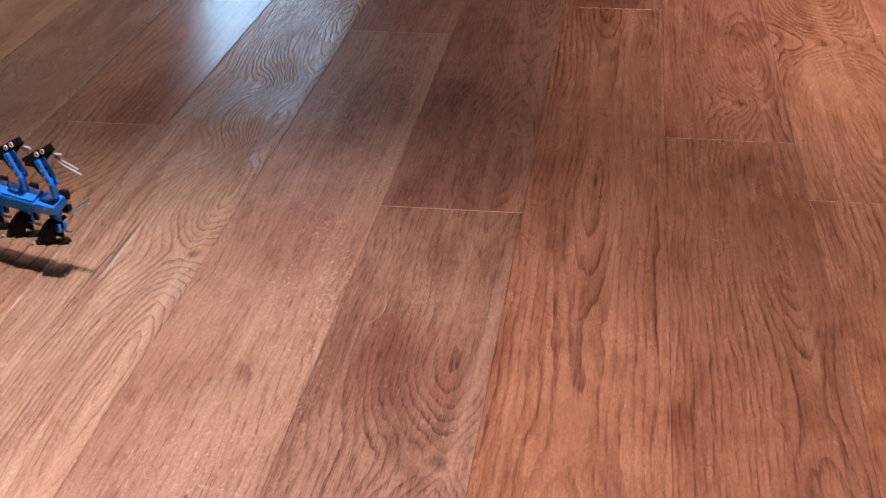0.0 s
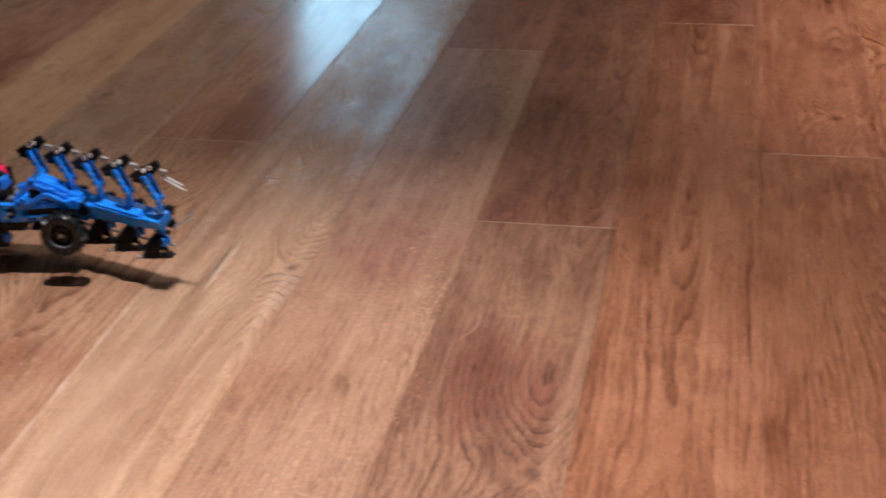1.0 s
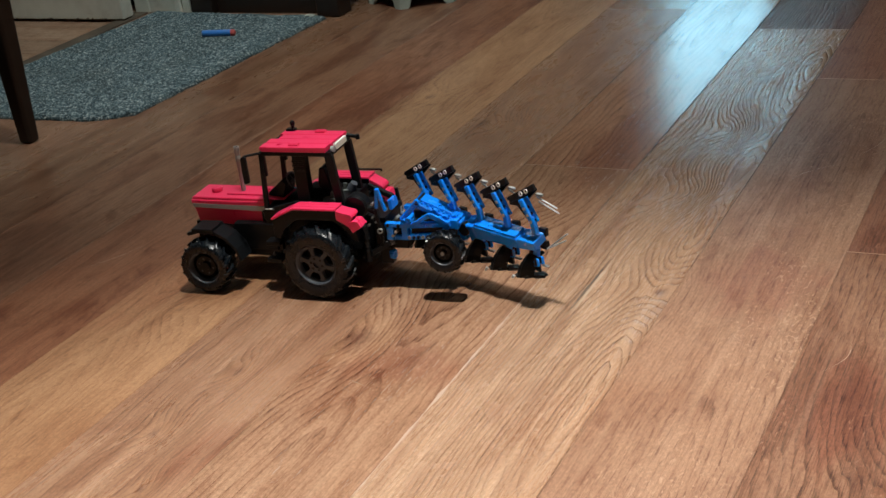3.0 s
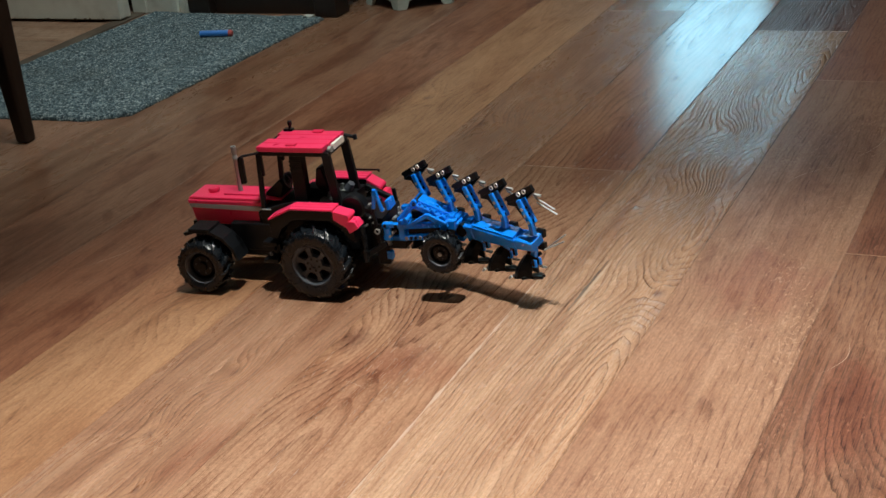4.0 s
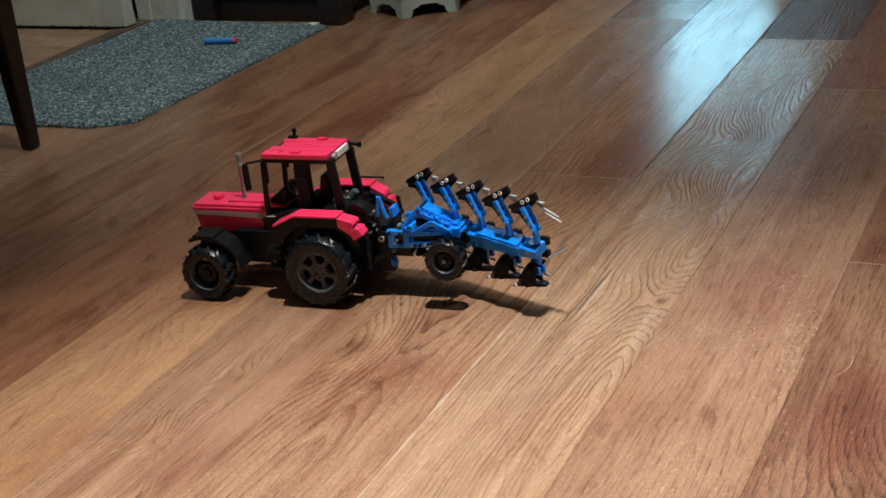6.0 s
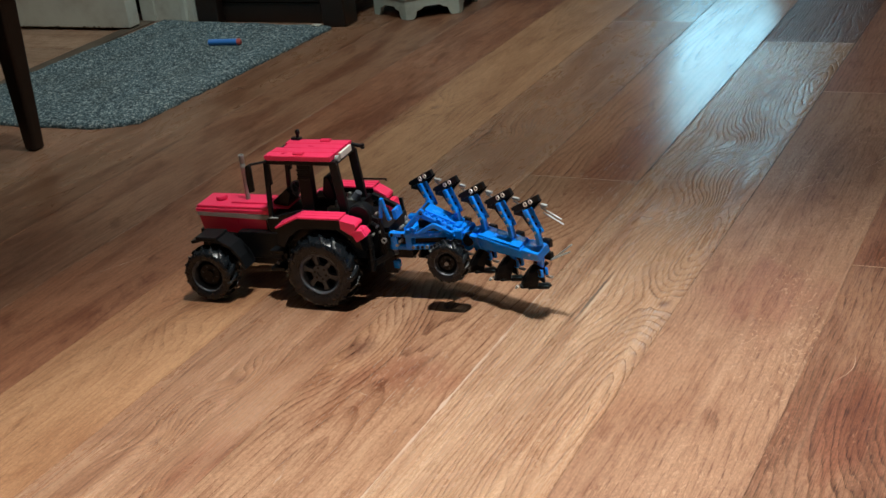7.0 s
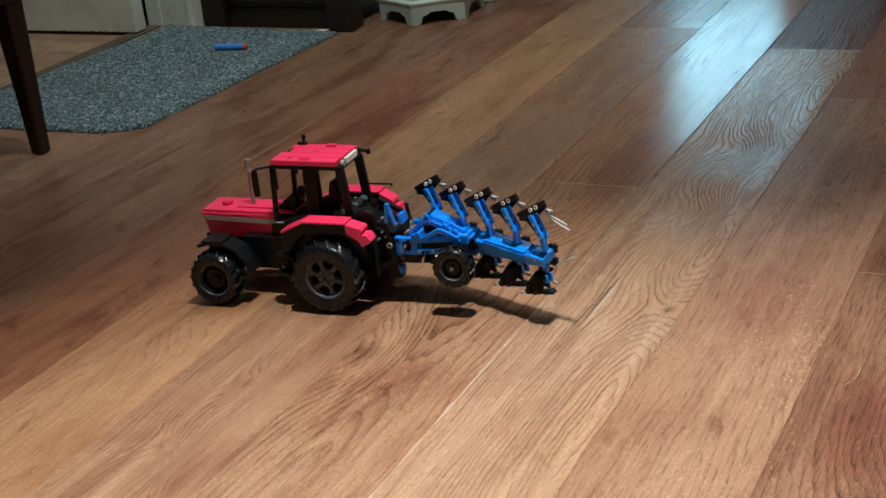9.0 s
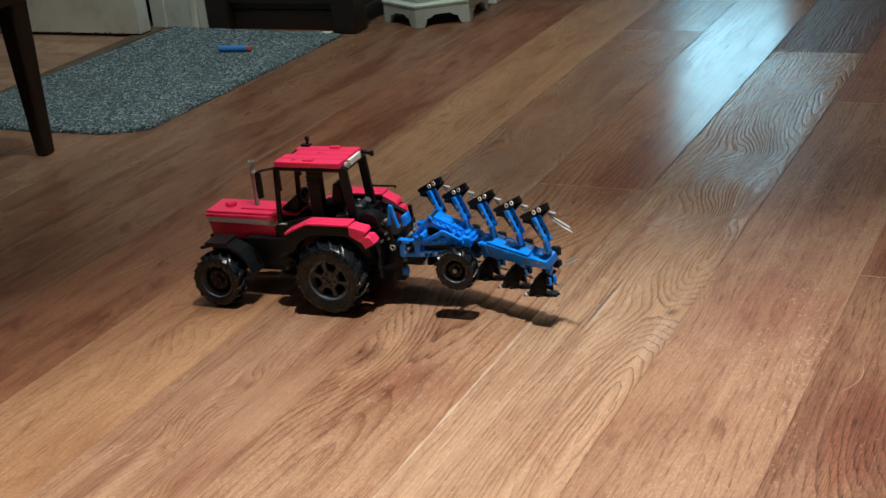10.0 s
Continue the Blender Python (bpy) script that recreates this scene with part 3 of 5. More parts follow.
prism(bm, [(-0.036, 0.098), (0.090, 0.094), (0.094, 0.116), (0.070, 0.1235), (0.038, 0.1315), (-0.036, 0.1290)], -0.0300, 0.0300, 0.0008)
prism(bm, [(-0.036, 0.094), (0.070, 0.092), (0.062, 0.1150), (0.030, 0.1290), (-0.036, 0.1290)], -0.0420, 0.0420, 0.0008)
part("cab_floor", bm, BLACK, tractor)
bm = bmesh.new()
rod(bm, (0.0745, 0.0306, 0.1190), (0.0875, 0.0306, 0.1190), 0.0011)
part("handrail", bm, LIGHTGREY, tractor, "short grey handrail")
# dashboard, steering wheel, seat and levers
bm = bmesh.new()
prism(bm, [(0.088, 0.125), (0.088, 0.137), (0.064, 0.157), (0.058, 0.150), (0.066, 0.125)], -0.016, 0.016, 0.001)
part("dashboard", bm, BLACK, tractor)
bm = bmesh.new()
tilt = Matrix.Translation((0.0545, 0, 0.1500)) @ Matrix.Rotation(radians(-58), 4, "Y")
for i in range(28):
    a0, a1 = 2 * math.pi * i / 28, 2 * math.pi * (i + 1) / 28
    rod(bm, tilt @ Vector((0.0125 * math.cos(a0), 0.0125 * math.sin(a0), 0)), tilt @ Vector((0.0125 * math.cos(a1), 0.0125 * math.sin(a1), 0)), 0.0013, seg=6)
for i in range(3):
    a0 = 2 * math.pi * i / 3
    rod(bm, tilt @ Vector((0, 0, 0)), tilt @ Vector((0.0125 * math.cos(a0), 0.0125 * math.sin(a0), 0)), 0.001, seg=6)
rod(bm, tilt @ Vector((0, 0, 0)), tilt @ Vector((0, 0, -0.014)), 0.002, seg=8)
part("steering_wheel", bm, GREY, tractor, "dark grey steering wheel")
bm = bmesh.new()
box(bm, (-0.004, -0.013, 0.129), (0.030, 0.013, 0.1440), 0.002)
prism(bm, [(0.006, 0.142), (0.0105, 0.150), (0.0060, 0.1745), (-0.002, 0.1750), (-0.009, 0.150), (-0.009, 0.130)], -0.013, 0.013, 0.0015)
part("seat", bm, BLACK, tractor)
for y, h in ((0.020, 0.143), (-0.019, 0.139)):
    bm = bmesh.new()
    box(bm, (-0.022, y - 0.005, 0.129), (0.000, y + 0.005, h - 0.0085), 0.001)
    rod(bm, (-0.012, y, h - 0.009), (-0.014, y, h), 0.0025)
    part("lever_box", bm, LEVERGREY, tractor, "mid grey lever box")
bm = bmesh.new()
rod(bm, (-0.026, -0.012, 0.1340), (-0.032, -0.012, 0.1430), 0.0065, 0.0050, seg=14)
part("rear_lamp", bm, GREY, tractor, "grey round lamp behind the seat", smooth=40)
# roof fittings
bm = bmesh.new()
rod(bm, (0.0780, 0.0270, 0.2020), (0.0955, 0.0480, 0.2045), 0.0018)
part("mirror_arm", bm, BLACK, tractor)
SPREAD["mode"] = "side"
bm = bmesh.new()
prism(bm, [(0.1000, 0.1600), (0.1000, 0.1960), (0.1035, 0.1995), (0.1085, 0.1960), (0.1095, 0.1740), (0.1085, 0.1580)], 0.0375, 0.0415, 0.0008)
part("wing_mirror", bm, BLACK, tractor, "tall black wing mirror")
SPREAD["mode"] = "middle"
bm = bmesh.new()
box(bm, (0.056, -0.034, 0.2115), (0.070, -0.0265, 0.2150), 0.0006)
rod(bm, (0.061, -0.030, 0.2140), (0.060, -0.030, 0.2200), 0.0022)
lathe(bm, [(0.0, 0.2195), (0.0033, 0.2205), (0.0033, 0.2250), (0.002, 0.2265), (0.0, 0.2266)], 14, "Z", Matrix.Translation((0.060, -0.030, 0)))
part("beacon", bm, BLACK, tractor, "small black roof beacon", smooth=40)
bm = bmesh.new()
rod(bm, (-0.022, -0.029, 0.2070), (-0.0370, -0.0300, 0.2035), 0.0026)
rod(bm, (-0.0370, -0.0300, 0.2070), (-0.0375, -0.0300, 0.2005), 0.0030)
part("work_lamp", bm, BLACK, tractor, smooth=40)
bm = bmesh.new()
box(bm, (-0.0265, -0.0190, 0.2015), (-0.0220, 0.0125, 0.2105), 0.0006)
part("rear_roof_bar", bm, WHITE, tractor, "white bar across the back of the roof")
bm = bmesh.new()
rod(bm, (-0.0225, 0.0205, 0.2062), (-0.0275, 0.0205, 0.2062), 0.0042, seg=16)
part("reversing_lamp", bm, LIGHTGREY, tractor, "round grey lamp", smooth=40)

# mudguards
SPREAD["mode"] = "side"
for s in (1, -1):
    y0, y1 = sorted((s * 0.0308, s * 0.0565))
    step = (y1 - y0) / 3
    for k in range(3):
        bm = bmesh.new()
        prism(bm, [(0.0335, 0.1285), (-0.0300, 0.1285), (-0.0300, 0.1312), (0.0335, 0.1312)], y0 + step * k + 0.0002, y0 + step * (k + 1) - 0.0002, 0.0005)
        part("mudguard_strip", bm, RED, tractor)
    bm = bmesh.new()
    prism(bm, [(0.0675, 0.1125), (0.0340, 0.1283), (0.0340, 0.1312), (0.0690, 0.1150)], y0, y1, 0.0005)
    part("mudguard_front", bm, RED, tractor)
    fx, dz = (0.005, 0.001) if s > 0 else (0.008, 0.006)
    bm = bmesh.new()
    prism(bm, [(-0.0305, 0.1290), (-0.0305, 0.1165), (-0.0520 + fx, 0.1075 - dz), (-0.0590 + fx, 0.1215 - dz), (-0.0570 + fx, 0.1250 - dz)], y0 + 0.003, y1, 0.0004)
    part("tail_block", bm, RED, tractor)
    bm = bmesh.new()
    prism(bm, [(-0.0500 + fx, 0.1130 - dz), (-0.0575 + fx, 0.1000 - 2 * dz), (-0.0715 + fx, 0.1085 - 2 * dz), (-0.0660 + fx, 0.1160 - dz), (-0.0592 + fx, 0.1165 - dz)], y0 + 0.006, y1 + 0.0004, 0.0004)
    part("tail_tip", bm, RED, tractor)
    bm = bmesh.new()
    prism(bm, [(0.0670, 0.086), (0.0670, 0.1122), (0.0335, 0.1282), (-0.0300, 0.1282), (-0.0560, 0.1035), (-0.0600, 0.085), (-0.0520, 0.088), (-0.0400, 0.104), (-0.0240, 0.1145), (0.0300, 0.1145), (0.0500, 0.100), (0.0580, 0.086)], y0 + 0.001, y1 - 0.001, 0.0003)
    part("mudguard_skirt", bm, BLACK, tractor)
    # front mudguard: flat plate and a curved tail
    f0, f1 = sorted((s * 0.024, s * 0.0575))
    bm = bmesh.new()
    box(bm, (0.1640, f0, 0.0885), (0.1975, f1, 0.0950), 0.0008)
    part("front_mudguard_plate", bm, BLACK, tractor)
    bm = bmesh.new()
    ang = [radians(v) for v in (62, 85, 108, 130, 152, 172)]
    out = [(FX - 0.0 + 0.0560 * math.cos(v), 0.0408 + 0.0530 * math.sin(v)) for v in ang]
    inn = [(FX + 0.0520 * math.cos(v), 0.0408 + 0.0480 * math.sin(v)) for v in ang]
    prism(bm, [(x, min(z, 0.0945)) for x, z in out] + list(reversed(inn)), f0, f1 - 0.002, 0.0003)
    part("front_mudguard_tail", bm, BLACK, tractor)
# thin guard rail on the far mudguard
bm = bmesh.new()
bar(bm, (0.008, -0.0560, 0.1335), (-0.041, -0.0560, 0.1340), 0.002, 0.002)
for x in (0.006, -0.0405):
    bar(bm, (x, -0.0560, 0.1310), (x, -0.0560, 0.1345), 0.002, 0.002, up=(1, 0, 0))
part("guard_rail", bm, BLACK, tractor)

# rear linkage
bm = bmesh.new()
box(bm, (-0.070, -0.012, 0.050), (-0.044, 0.012, 0.104), 0.001)
box(bm, (-0.084, -0.017, 0.062), (-0.066, 0.017, 0.104), 0.001)
part("linkage_block", bm, BLACK, tractor)
bm = bmesh.new()
lathe(bm, [(0.0005, 0.0), (0.0150, 0.0), (0.0175, 0.0025), (0.0175, 0.0155), (0.0150, 0.018), (0.0005, 0.018)], 28, "Y", Matrix.Translation((-0.0460, 0.0080, 0.1220)))
part("air_tank", bm, BLACK, tractor, "round black tank behind the seat", smooth=40)
for y in (0.0200, -0.0060):
    bm = bmesh.new()
    bar(bm, (-0.0400, y, 0.1300), (-0.0760, y, 0.1130), 0.0060, 0.0080, 0.0012)
    part("rocker_arm", bm, BLACK, tractor)
for x, y, mat in ((-0.0880, 0.0130, LIGHTGREY), (-0.0830, -0.0090, LIGHTGREY), (-0.0800, 0.0205, BLACK)):
    spring = [(0.0028, 0.0)]
    for k in range(9):
        spring += [(0.0028, 0.0030 * k), (0.0046, 0.0030 * k + 0.0008), (0.0046, 0.0030 * k + 0.0018), (0.0028, 0.0030 * k + 0.0026)]
    bm = bmesh.new()
    lathe(bm, spring + [(0.0028, 0.034), (0.0005, 0.034)], 14, "Z", Matrix.Translation((x, y, 0.064)))
    part("damper_spring", bm, mat, tractor, smooth=30)
for s in (1, -1):
    bm = bmesh.new()
    box(bm, (-0.0930, s * 0.0140 - 0.004, 0.0440), (-0.0840, s * 0.0140 + 0.004, 0.0560), 0.0012)
    rod(bm, (-0.0885, s * 0.0140 - 0.0055, 0.0500), (-0.0885, s * 0.0140 + 0.0055, 0.0500), 0.0030, seg=14)
    part("link_end", bm, BLUE, tractor, "blue clip at the end of a lower link")
bm = bmesh.new()
for k in range(5):
    lathe(bm, [(0.0055, 0), (0.0062, 0.001), (0.0055, 0.002)], 12, "Z", Matrix.Translation((-0.058, 0.030, 0.062 + 0.0055 * k)))
rod(bm, (-0.058, 0.030, 0.045), (-0.058, 0.030, 0.098), 0.0045)
part("hydraulic_hose", bm, BLACK, tractor, smooth=40)
for s in (1, -1):
    if s > 0:
        bm = bmesh.new()
        bar(bm, (-0.0755, 0.0210, 0.1200), (-0.0790, 0.0210, 0.1470), 0.0052, 0.0046, 0.0010, up=(1, 0, 0))
        bar(bm, (-0.0800, 0.0210, 0.1470), (-0.0880, 0.0210, 0.1170), 0.0052, 0.0046, 0.0010, up=(1, 0, 0))
        bar(bm, (-0.0765, 0.0210, 0.1468), (-0.0825, 0.0210, 0.1462), 0.0052, 0.0046, 0.0010)
        part("lift_arm", bm, BLUE, tractor, "slim blue upright lift arm")
    else:
        bm = bmesh.new()
        bar(bm, (-0.0900, 0.0030, 0.1120), (-0.0880, 0.0030, 0.1260), 0.0060, 0.0060, 0.0010, up=(1, 0, 0))
        part("lift_arm", bm, BLUE, tractor, "short blue lift arm")
    bm = bmesh.new()
    bar(bm, (-0.048, s * 0.024, 0.046), (-0.088, s * 0.021, 0.070), 0.006, 0.0075, 0.0008)
    part("lower_link", bm, BLACK, tractor)
    bm = bmesh.new()
    bar(bm, (-0.0745, s * 0.0225, 0.120), (-0.0800, s * 0.0225, 0.066), 0.004, 0.005, 0.0006, up=(1, 0, 0))
    part("lift_rod", bm, BLACK, tractor)
    bm = bmesh.new()
    lathe(bm, [(0.0034, s * 0.0200), (0.0040, s * 0.0215), (0.0040, s * 0.0262), (0.0026, s * 0.0262), (0.0024, s * 0.0240), (0.0003, s * 0.0240)], 18, "Y", Matrix.Translation((-0.078, 0, 0.0885)))
    part("link_pin", bm, LIGHTGREY, tractor, "light grey round pin", smooth=40)
for x, y, z, r in ((-0.0705, 0.0245, 0.1270, 0.0022), (-0.0690, 0.0250, 0.1075, 0.0020), (-0.0735, 0.0250, 0.1010, 0.0020), (-0.0620, 0.0250, 0.0960, 0.0022), (-0.0865, 0.0180, 0.1160, 0.0024)):
    bm = bmesh.new()
    rod(bm, (x, y - 0.006, z), (x, y + 0.001, z), r * 0.75, seg=12)
    part("pin", bm, LEVERGREY, tractor, smooth=40)
for y, z in ((0.010, 0.046), (-0.012, 0.050)):
    bm = bmesh.new()
    box(bm, (-0.088, y - 0.006, z - 0.010), (-0.070, y + 0.006, z + 0.016), 0.001)
    part("hitch_block", bm, BLACK, tractor)

# ---------------------------------------------------------------- the plough
SPREAD["mode"] = ""
plough = thing("toy_plough", T, "blue toy reversible plough of building bricks, lifted behind the tractor", "toy plough")
A, B = Vector((-0.101, -0.045, 0.0)), Vector((-0.3123, 0.050, 0.0))
along = (B - A).normalized()
toward = along.cross(Vector((0, 0, 1)))
toward = toward if toward.y > 0 else -toward
BEAM = Matrix.Translation(A) @ Matrix((along, toward, Vector((0, 0, 1)))).transposed().to_4x4()
FLIP = BEAM.determinant() < 0


# the beam itself hangs a little turned about its length
ROLL = Matrix.Translation((0, 0, 0.0920)) @ Matrix.Rotation(radians(-20), 4, "X") @ Matrix.Translation((0, 0, -0.0920))


def on_beam(name, bm, mat, parent=None, label="", smooth=None, rolled=False):
    if rolled:
        bm.transform(ROLL)
    bm.transform(BEAM)
    if FLIP:
        bmesh.ops.reverse_faces(bm, faces=bm.faces[:])
    return part(name, bm, mat, parent or plough, label, smooth)


def holes(points, radius, depth, mat, parent):
    """Round pin holes, seen as dark sockets, on the side that looks along +y."""
    for x, y, z in points:
        bm = bmesh.new()
        lathe(bm, [(radius, 0), (radius, depth), (radius * 0.72, depth), (radius * 0.66, -0.0005), (0.0001, -0.0005)], 14, "Y", Matrix.Translation((x, y, z)))
        part("pin_hole", bm, mat, parent, smooth=40)


bm = bmesh.new()
prism(bm, [(0.024, 0.0910), (0.092, 0.0860), (0.092, 0.1025), (0.024, 0.1075)], -0.0095, 0.0095, 0.0006)
front = on_beam("front_beam", bm, BLUE, rolled=True)
for k in range(2, 5):
    bm = bmesh.new()
    prism(bm, [(0.002 + 0.018 * k, 0.1092 - 0.00135 * k), (0.016 + 0.018 * k, 0.1082 - 0.00135 * k), (0.016 + 0.018 * k, 0.1112 - 0.00135 * k), (0.002 + 0.018 * k, 0.1122 - 0.00135 * k)], -0.0085, 0.0092, 0.0004)
    on_beam("beam_plate", bm, BLUE, rolled=True)
bm = bmesh.new()
box(bm, (0.090, -0.012, 0.0720), (0.104, 0.0125, 0.1030), 0.0012)
box(bm, (0.093, -0.008, 0.1020), (0.101, 0.006, 0.1075), 0.0008)
on_beam("hinge_block", bm, BLUE, rolled=True)
bm = bmesh.new()
rod(bm, (0.1075, -0.013, 0.089), (0.1075, 0.0135, 0.089), 0.0090, seg=20)
on_beam("hinge_pin", bm, BLACK, smooth=40)
bm = bmesh.new()
box(bm, (0.112, -0.011, 0.0740), (0.126, 0.0125, 0.1020), 0.0012)
box(bm, (0.113, -0.006, 0.1018), (0.123, 0.006, 0.1052), 0.0008)
on_beam("hinge_block", bm, BLUE, rolled=True)
bm = bmesh.new()
prism(bm, [(0.1265, 0.0815), (0.2010, 0.0840), (0.2010, 0.0990), (0.1265, 0.1030)], -0.0120, 0.0120, 0.0006)
on_beam("rear_beam", bm, BLUE, rolled=True)
for k, (s0, s1) in enumerate(((0.1285, 0.150), (0.1505, 0.172), (0.1725, 0.2000))):
    bm = bmesh.new()
    prism(bm, [(s0, 0.1028 - 0.0010 * k), (s1, 0.1016 - 0.0010 * k), (s1, 0.1046 - 0.0010 * k), (s0, 0.1058 - 0.0010 * k)], -0.0100, 0.0100, 0.0004)
    on_beam("beam_plate", bm, BLUE, rolled=True)
bm = bmesh.new()
prism(bm, [(0.2012, 0.0838), (0.2315, 0.0875), (0.2315, 0.1000), (0.2080, 0.1010), (0.2012, 0.0988)], -0.0115, 0.0118, 0.0008)
on_beam("beam_end", bm, BLUE, rolled=True)


def plough_body(at, up):
    """One mouldboard on its arm at that place along the beam; up: +1 above the beam, -1 mirrored below."""
    k = up
    base = 0.1040 if up > 0 else 0.0860

    def p(s, c, h):
        return (at + s, c, base + k * h)

    bm = bmesh.new()
    box(bm, (at - 0.006, -0.0165, base - 0.008), (at + 0.006, -0.0100, base + 0.003), 0.0008)
    on_beam("clamp", bm, BLACK)
    bm = bmesh.new()
    low = 1.0 if up > 0 else 0.8
    bar(bm, p(0.0005, 0.002, 0.0), p(-0.003, 0.003, 0.024 * low), 0.0072, 0.0078, 0.0010, up=(1, 0, 0))
    on_beam("shank", bm, BLUE)
    for c in (-0.0005, 0.0085):
        bm = bmesh.new()
        c -= 0.0 if up > 0 or at > 0.2 else 0.006
        bar(bm, p(0.003, c, 0.017 * low), p(-0.0150 if up > 0 else 0.004, c, 0.0475 if up > 0 else 0.024), 0.0045, 0.0074, 0.0010, up=(1, 0, 0))
        arm = on_beam("fork_arm", bm, BLUE)
        bm = bmesh.new()
        for t in (0.1, 0.37, 0.63):
            q = Vector(p(0.003, c, 0.017 * low)).lerp(Vector(p(-0.0150 if up > 0 else 0.004, c, 0.0475 if up > 0 else 0.024)), t)
            rod(bm, q + Vector((0, 0.0018, 0)), q + Vector((0, 0.0027, 0)), 0.0022, seg=10)
        on_beam("pin", bm, LIGHTGREY if c > 0 and up > 0 else BLACK, arm, smooth=40)
    # mouldboard: a bent plate under a stout bar above the beam; below it a deep scoop with a ragged share
    bm = bmesh.new()
    if up > 0:
        edge_hi = [(-0.0420, -0.004, 0.0395), (-0.0280, -0.006, 0.0480), (-0.0140, -0.007, 0.0550), (-0.0020, -0.006, 0.0605)]
        edge_lo = [(-0.0370, -0.001, 0.0365), (-0.0270, -0.004, 0.0345), (-0.0170, -0.006, 0.0380), (-0.0020, -0.006, 0.0540)]
    else:
        edge_hi = [(-0.0150, 0.006, 0.0120), (-0.0080, 0.009, 0.0080), (0.0000, 0.008, 0.0085), (0.0050, 0.003, 0.0140)]
        edge_lo = [(-0.0300, 0.012, 0.0400), (-0.0240, 0.015, 0.0450), (-0.0120, 0.013, 0.0385), (-0.0030, 0.009, 0.0420)]
    rows = []
    for hi, lo in zip(edge_hi, edge_lo):
        hi, lo = Vector(hi), Vector(lo)
        belly = Vector((0, -0.004 if up > 0 else 0.004, 0))
        rows.append([hi, hi.lerp(lo, 0.33) + belly, hi.lerp(lo, 0.67) + belly, lo])
    grid = [[bm.verts.new(p(*c)) for c in row] for row in rows]
    for r0, r1 in zip(grid, grid[1:]):
        for j in range(3):
            bm.faces.new((r0[j], r0[j + 1], r1[j + 1], r1[j]))
    bmesh.ops.solidify(bm, geom=bm.faces[:], thickness=0.0026)
    if up < 0:
        # share, landside and the stay behind the plate
        bar(bm, p(-0.0340, 0.010, 0.0455), p(-0.0200, -0.010, 0.0500), 0.0100, 0.0030, 0.0006)
        bar(bm, p(-0.0220, 0.010, 0.0440), p(-0.0080, -0.020, 0.0485), 0.0120, 0.0030, 0.0006)
        bar(bm, p(-0.0060, 0.006, 0.0420), p(-0.0020, -0.010, 0.0470), 0.0060, 0.0040, 0.0006)
        bar(bm, p(-0.0120, -0.004, 0.0120), p(-0.0160, -0.012, 0.0420), 0.0140, 0.0040, 0.0006, up=(0, 1, 0))
    else:
        bar(bm, p(-0.039, 0.002, 0.0405), p(0.005, 0.002, 0.0660), 0.0050, 0.0088, 0.0006)
        bar(bm, p(-0.041, 0.000, 0.0380), p(-0.018, 0.000, 0.0390), 0.0050, 0.0100, 0.0006)
    board = on_beam("mouldboard", bm, BLACK)
    if up < 0:
        bm = bmesh.new()
        rod(bm, p(-0.0345, 0.0135, 0.0440), p(-0.0375, 0.0145, 0.0475), 0.0022, 0.0014, seg=10)
        on_beam("share_tip", bm, LIGHTGREY, board, "pale grey share tip")
    for t in ((0.50, 0.71) if up > 0 else ()):
        q = Vector(p(-0.039 + 0.044 * t, 0.0052, 0.0405 + 0.0255 * t))
        bm = bmesh.new()
        lathe(bm, [(0.0031, -0.001), (0.0031, 0.0008), (0.0020, 0.0008), (0.0019, -0.001)], 16, "Y", Matrix.Translation(q))
        on_beam("pin", bm, WHITE, board, "pale grey pin", smooth=40)
    bm = bmesh.new()
    if up > 0:
        bar(bm, p(-0.037, -0.004, 0.038), p(-0.008, -0.004, 0.010), 0.0035, 0.0035, 0.0004)
        bar(bm, p(-0.042, -0.002, 0.0400), p(-0.046, -0.002, 0.0390), 0.006, 0.004, 0.0004)
    else:
        bar(bm, p(-0.020, -0.006, 0.030), p(0.002, -0.006, 0.010), 0.0050, 0.0050, 0.0004)
    on_beam("strut", bm, BLACK)
    bm = bmesh.new()
    box(bm, *[tuple(f(a, b) for a, b in zip(p(-0.006, -0.0140, 0.0478 * (1 if up > 0 else 0.65)), p(0.005, -0.0095, 0.0512 * (1 if up > 0 else 0.65)))) for f in (min, max)], 0.0006)
    on_beam("rod_clip", bm, LIGHTGREY)
    for c, e in ((-0.0105, 0.0455), (-0.0140, 0.0375)):
        bm = bmesh.new()
        if up > 0:
            rod(bm, p(-0.004, c, e + 0.0010), p(0.027, c - 0.002, e - 0.0100), 0.0011, seg=8)
        else:
            rod(bm, p(0.006, c, 0.006), p(0.036, c - 0.004, -0.020 + (e - 0.036)), 0.0010, seg=8)
        on_beam("axle_rod", bm, LIGHTGREY)


for at in (0.0365, 0.0840, 0.1320, 0.1800, 0.2270):
    plough_body(at, 1)
    plough_body(at, -1)

# headstock, frame and lift tower
bm = bmesh.new()
box(bm, (-0.1150, 0.0140, 0.0930), (-0.0840, 0.0225, 0.0995), 0.0010)
box(bm, (-0.1150, -0.0500, 0.0930), (-0.0880, -0.0400, 0.0995), 0.0010)
box(bm, (-0.1150, -0.0400, 0.0935), (-0.1060, 0.0140, 0.0990), 0.0010)
box(bm, (-0.1180, 0.0150, 0.0760), (-0.1080, 0.0225, 0.0950), 0.0010)
box(bm, (-0.0960, 0.0170, 0.0740), (-0.0860, 0.0225, 0.0935), 0.0010)
box(bm, (-0.1180, -0.0500, 0.0735), (-0.0830, 0.0200, 0.0800), 0.0010)
head = part("headstock", bm, BLUE, plough)
bm = bmesh.new()
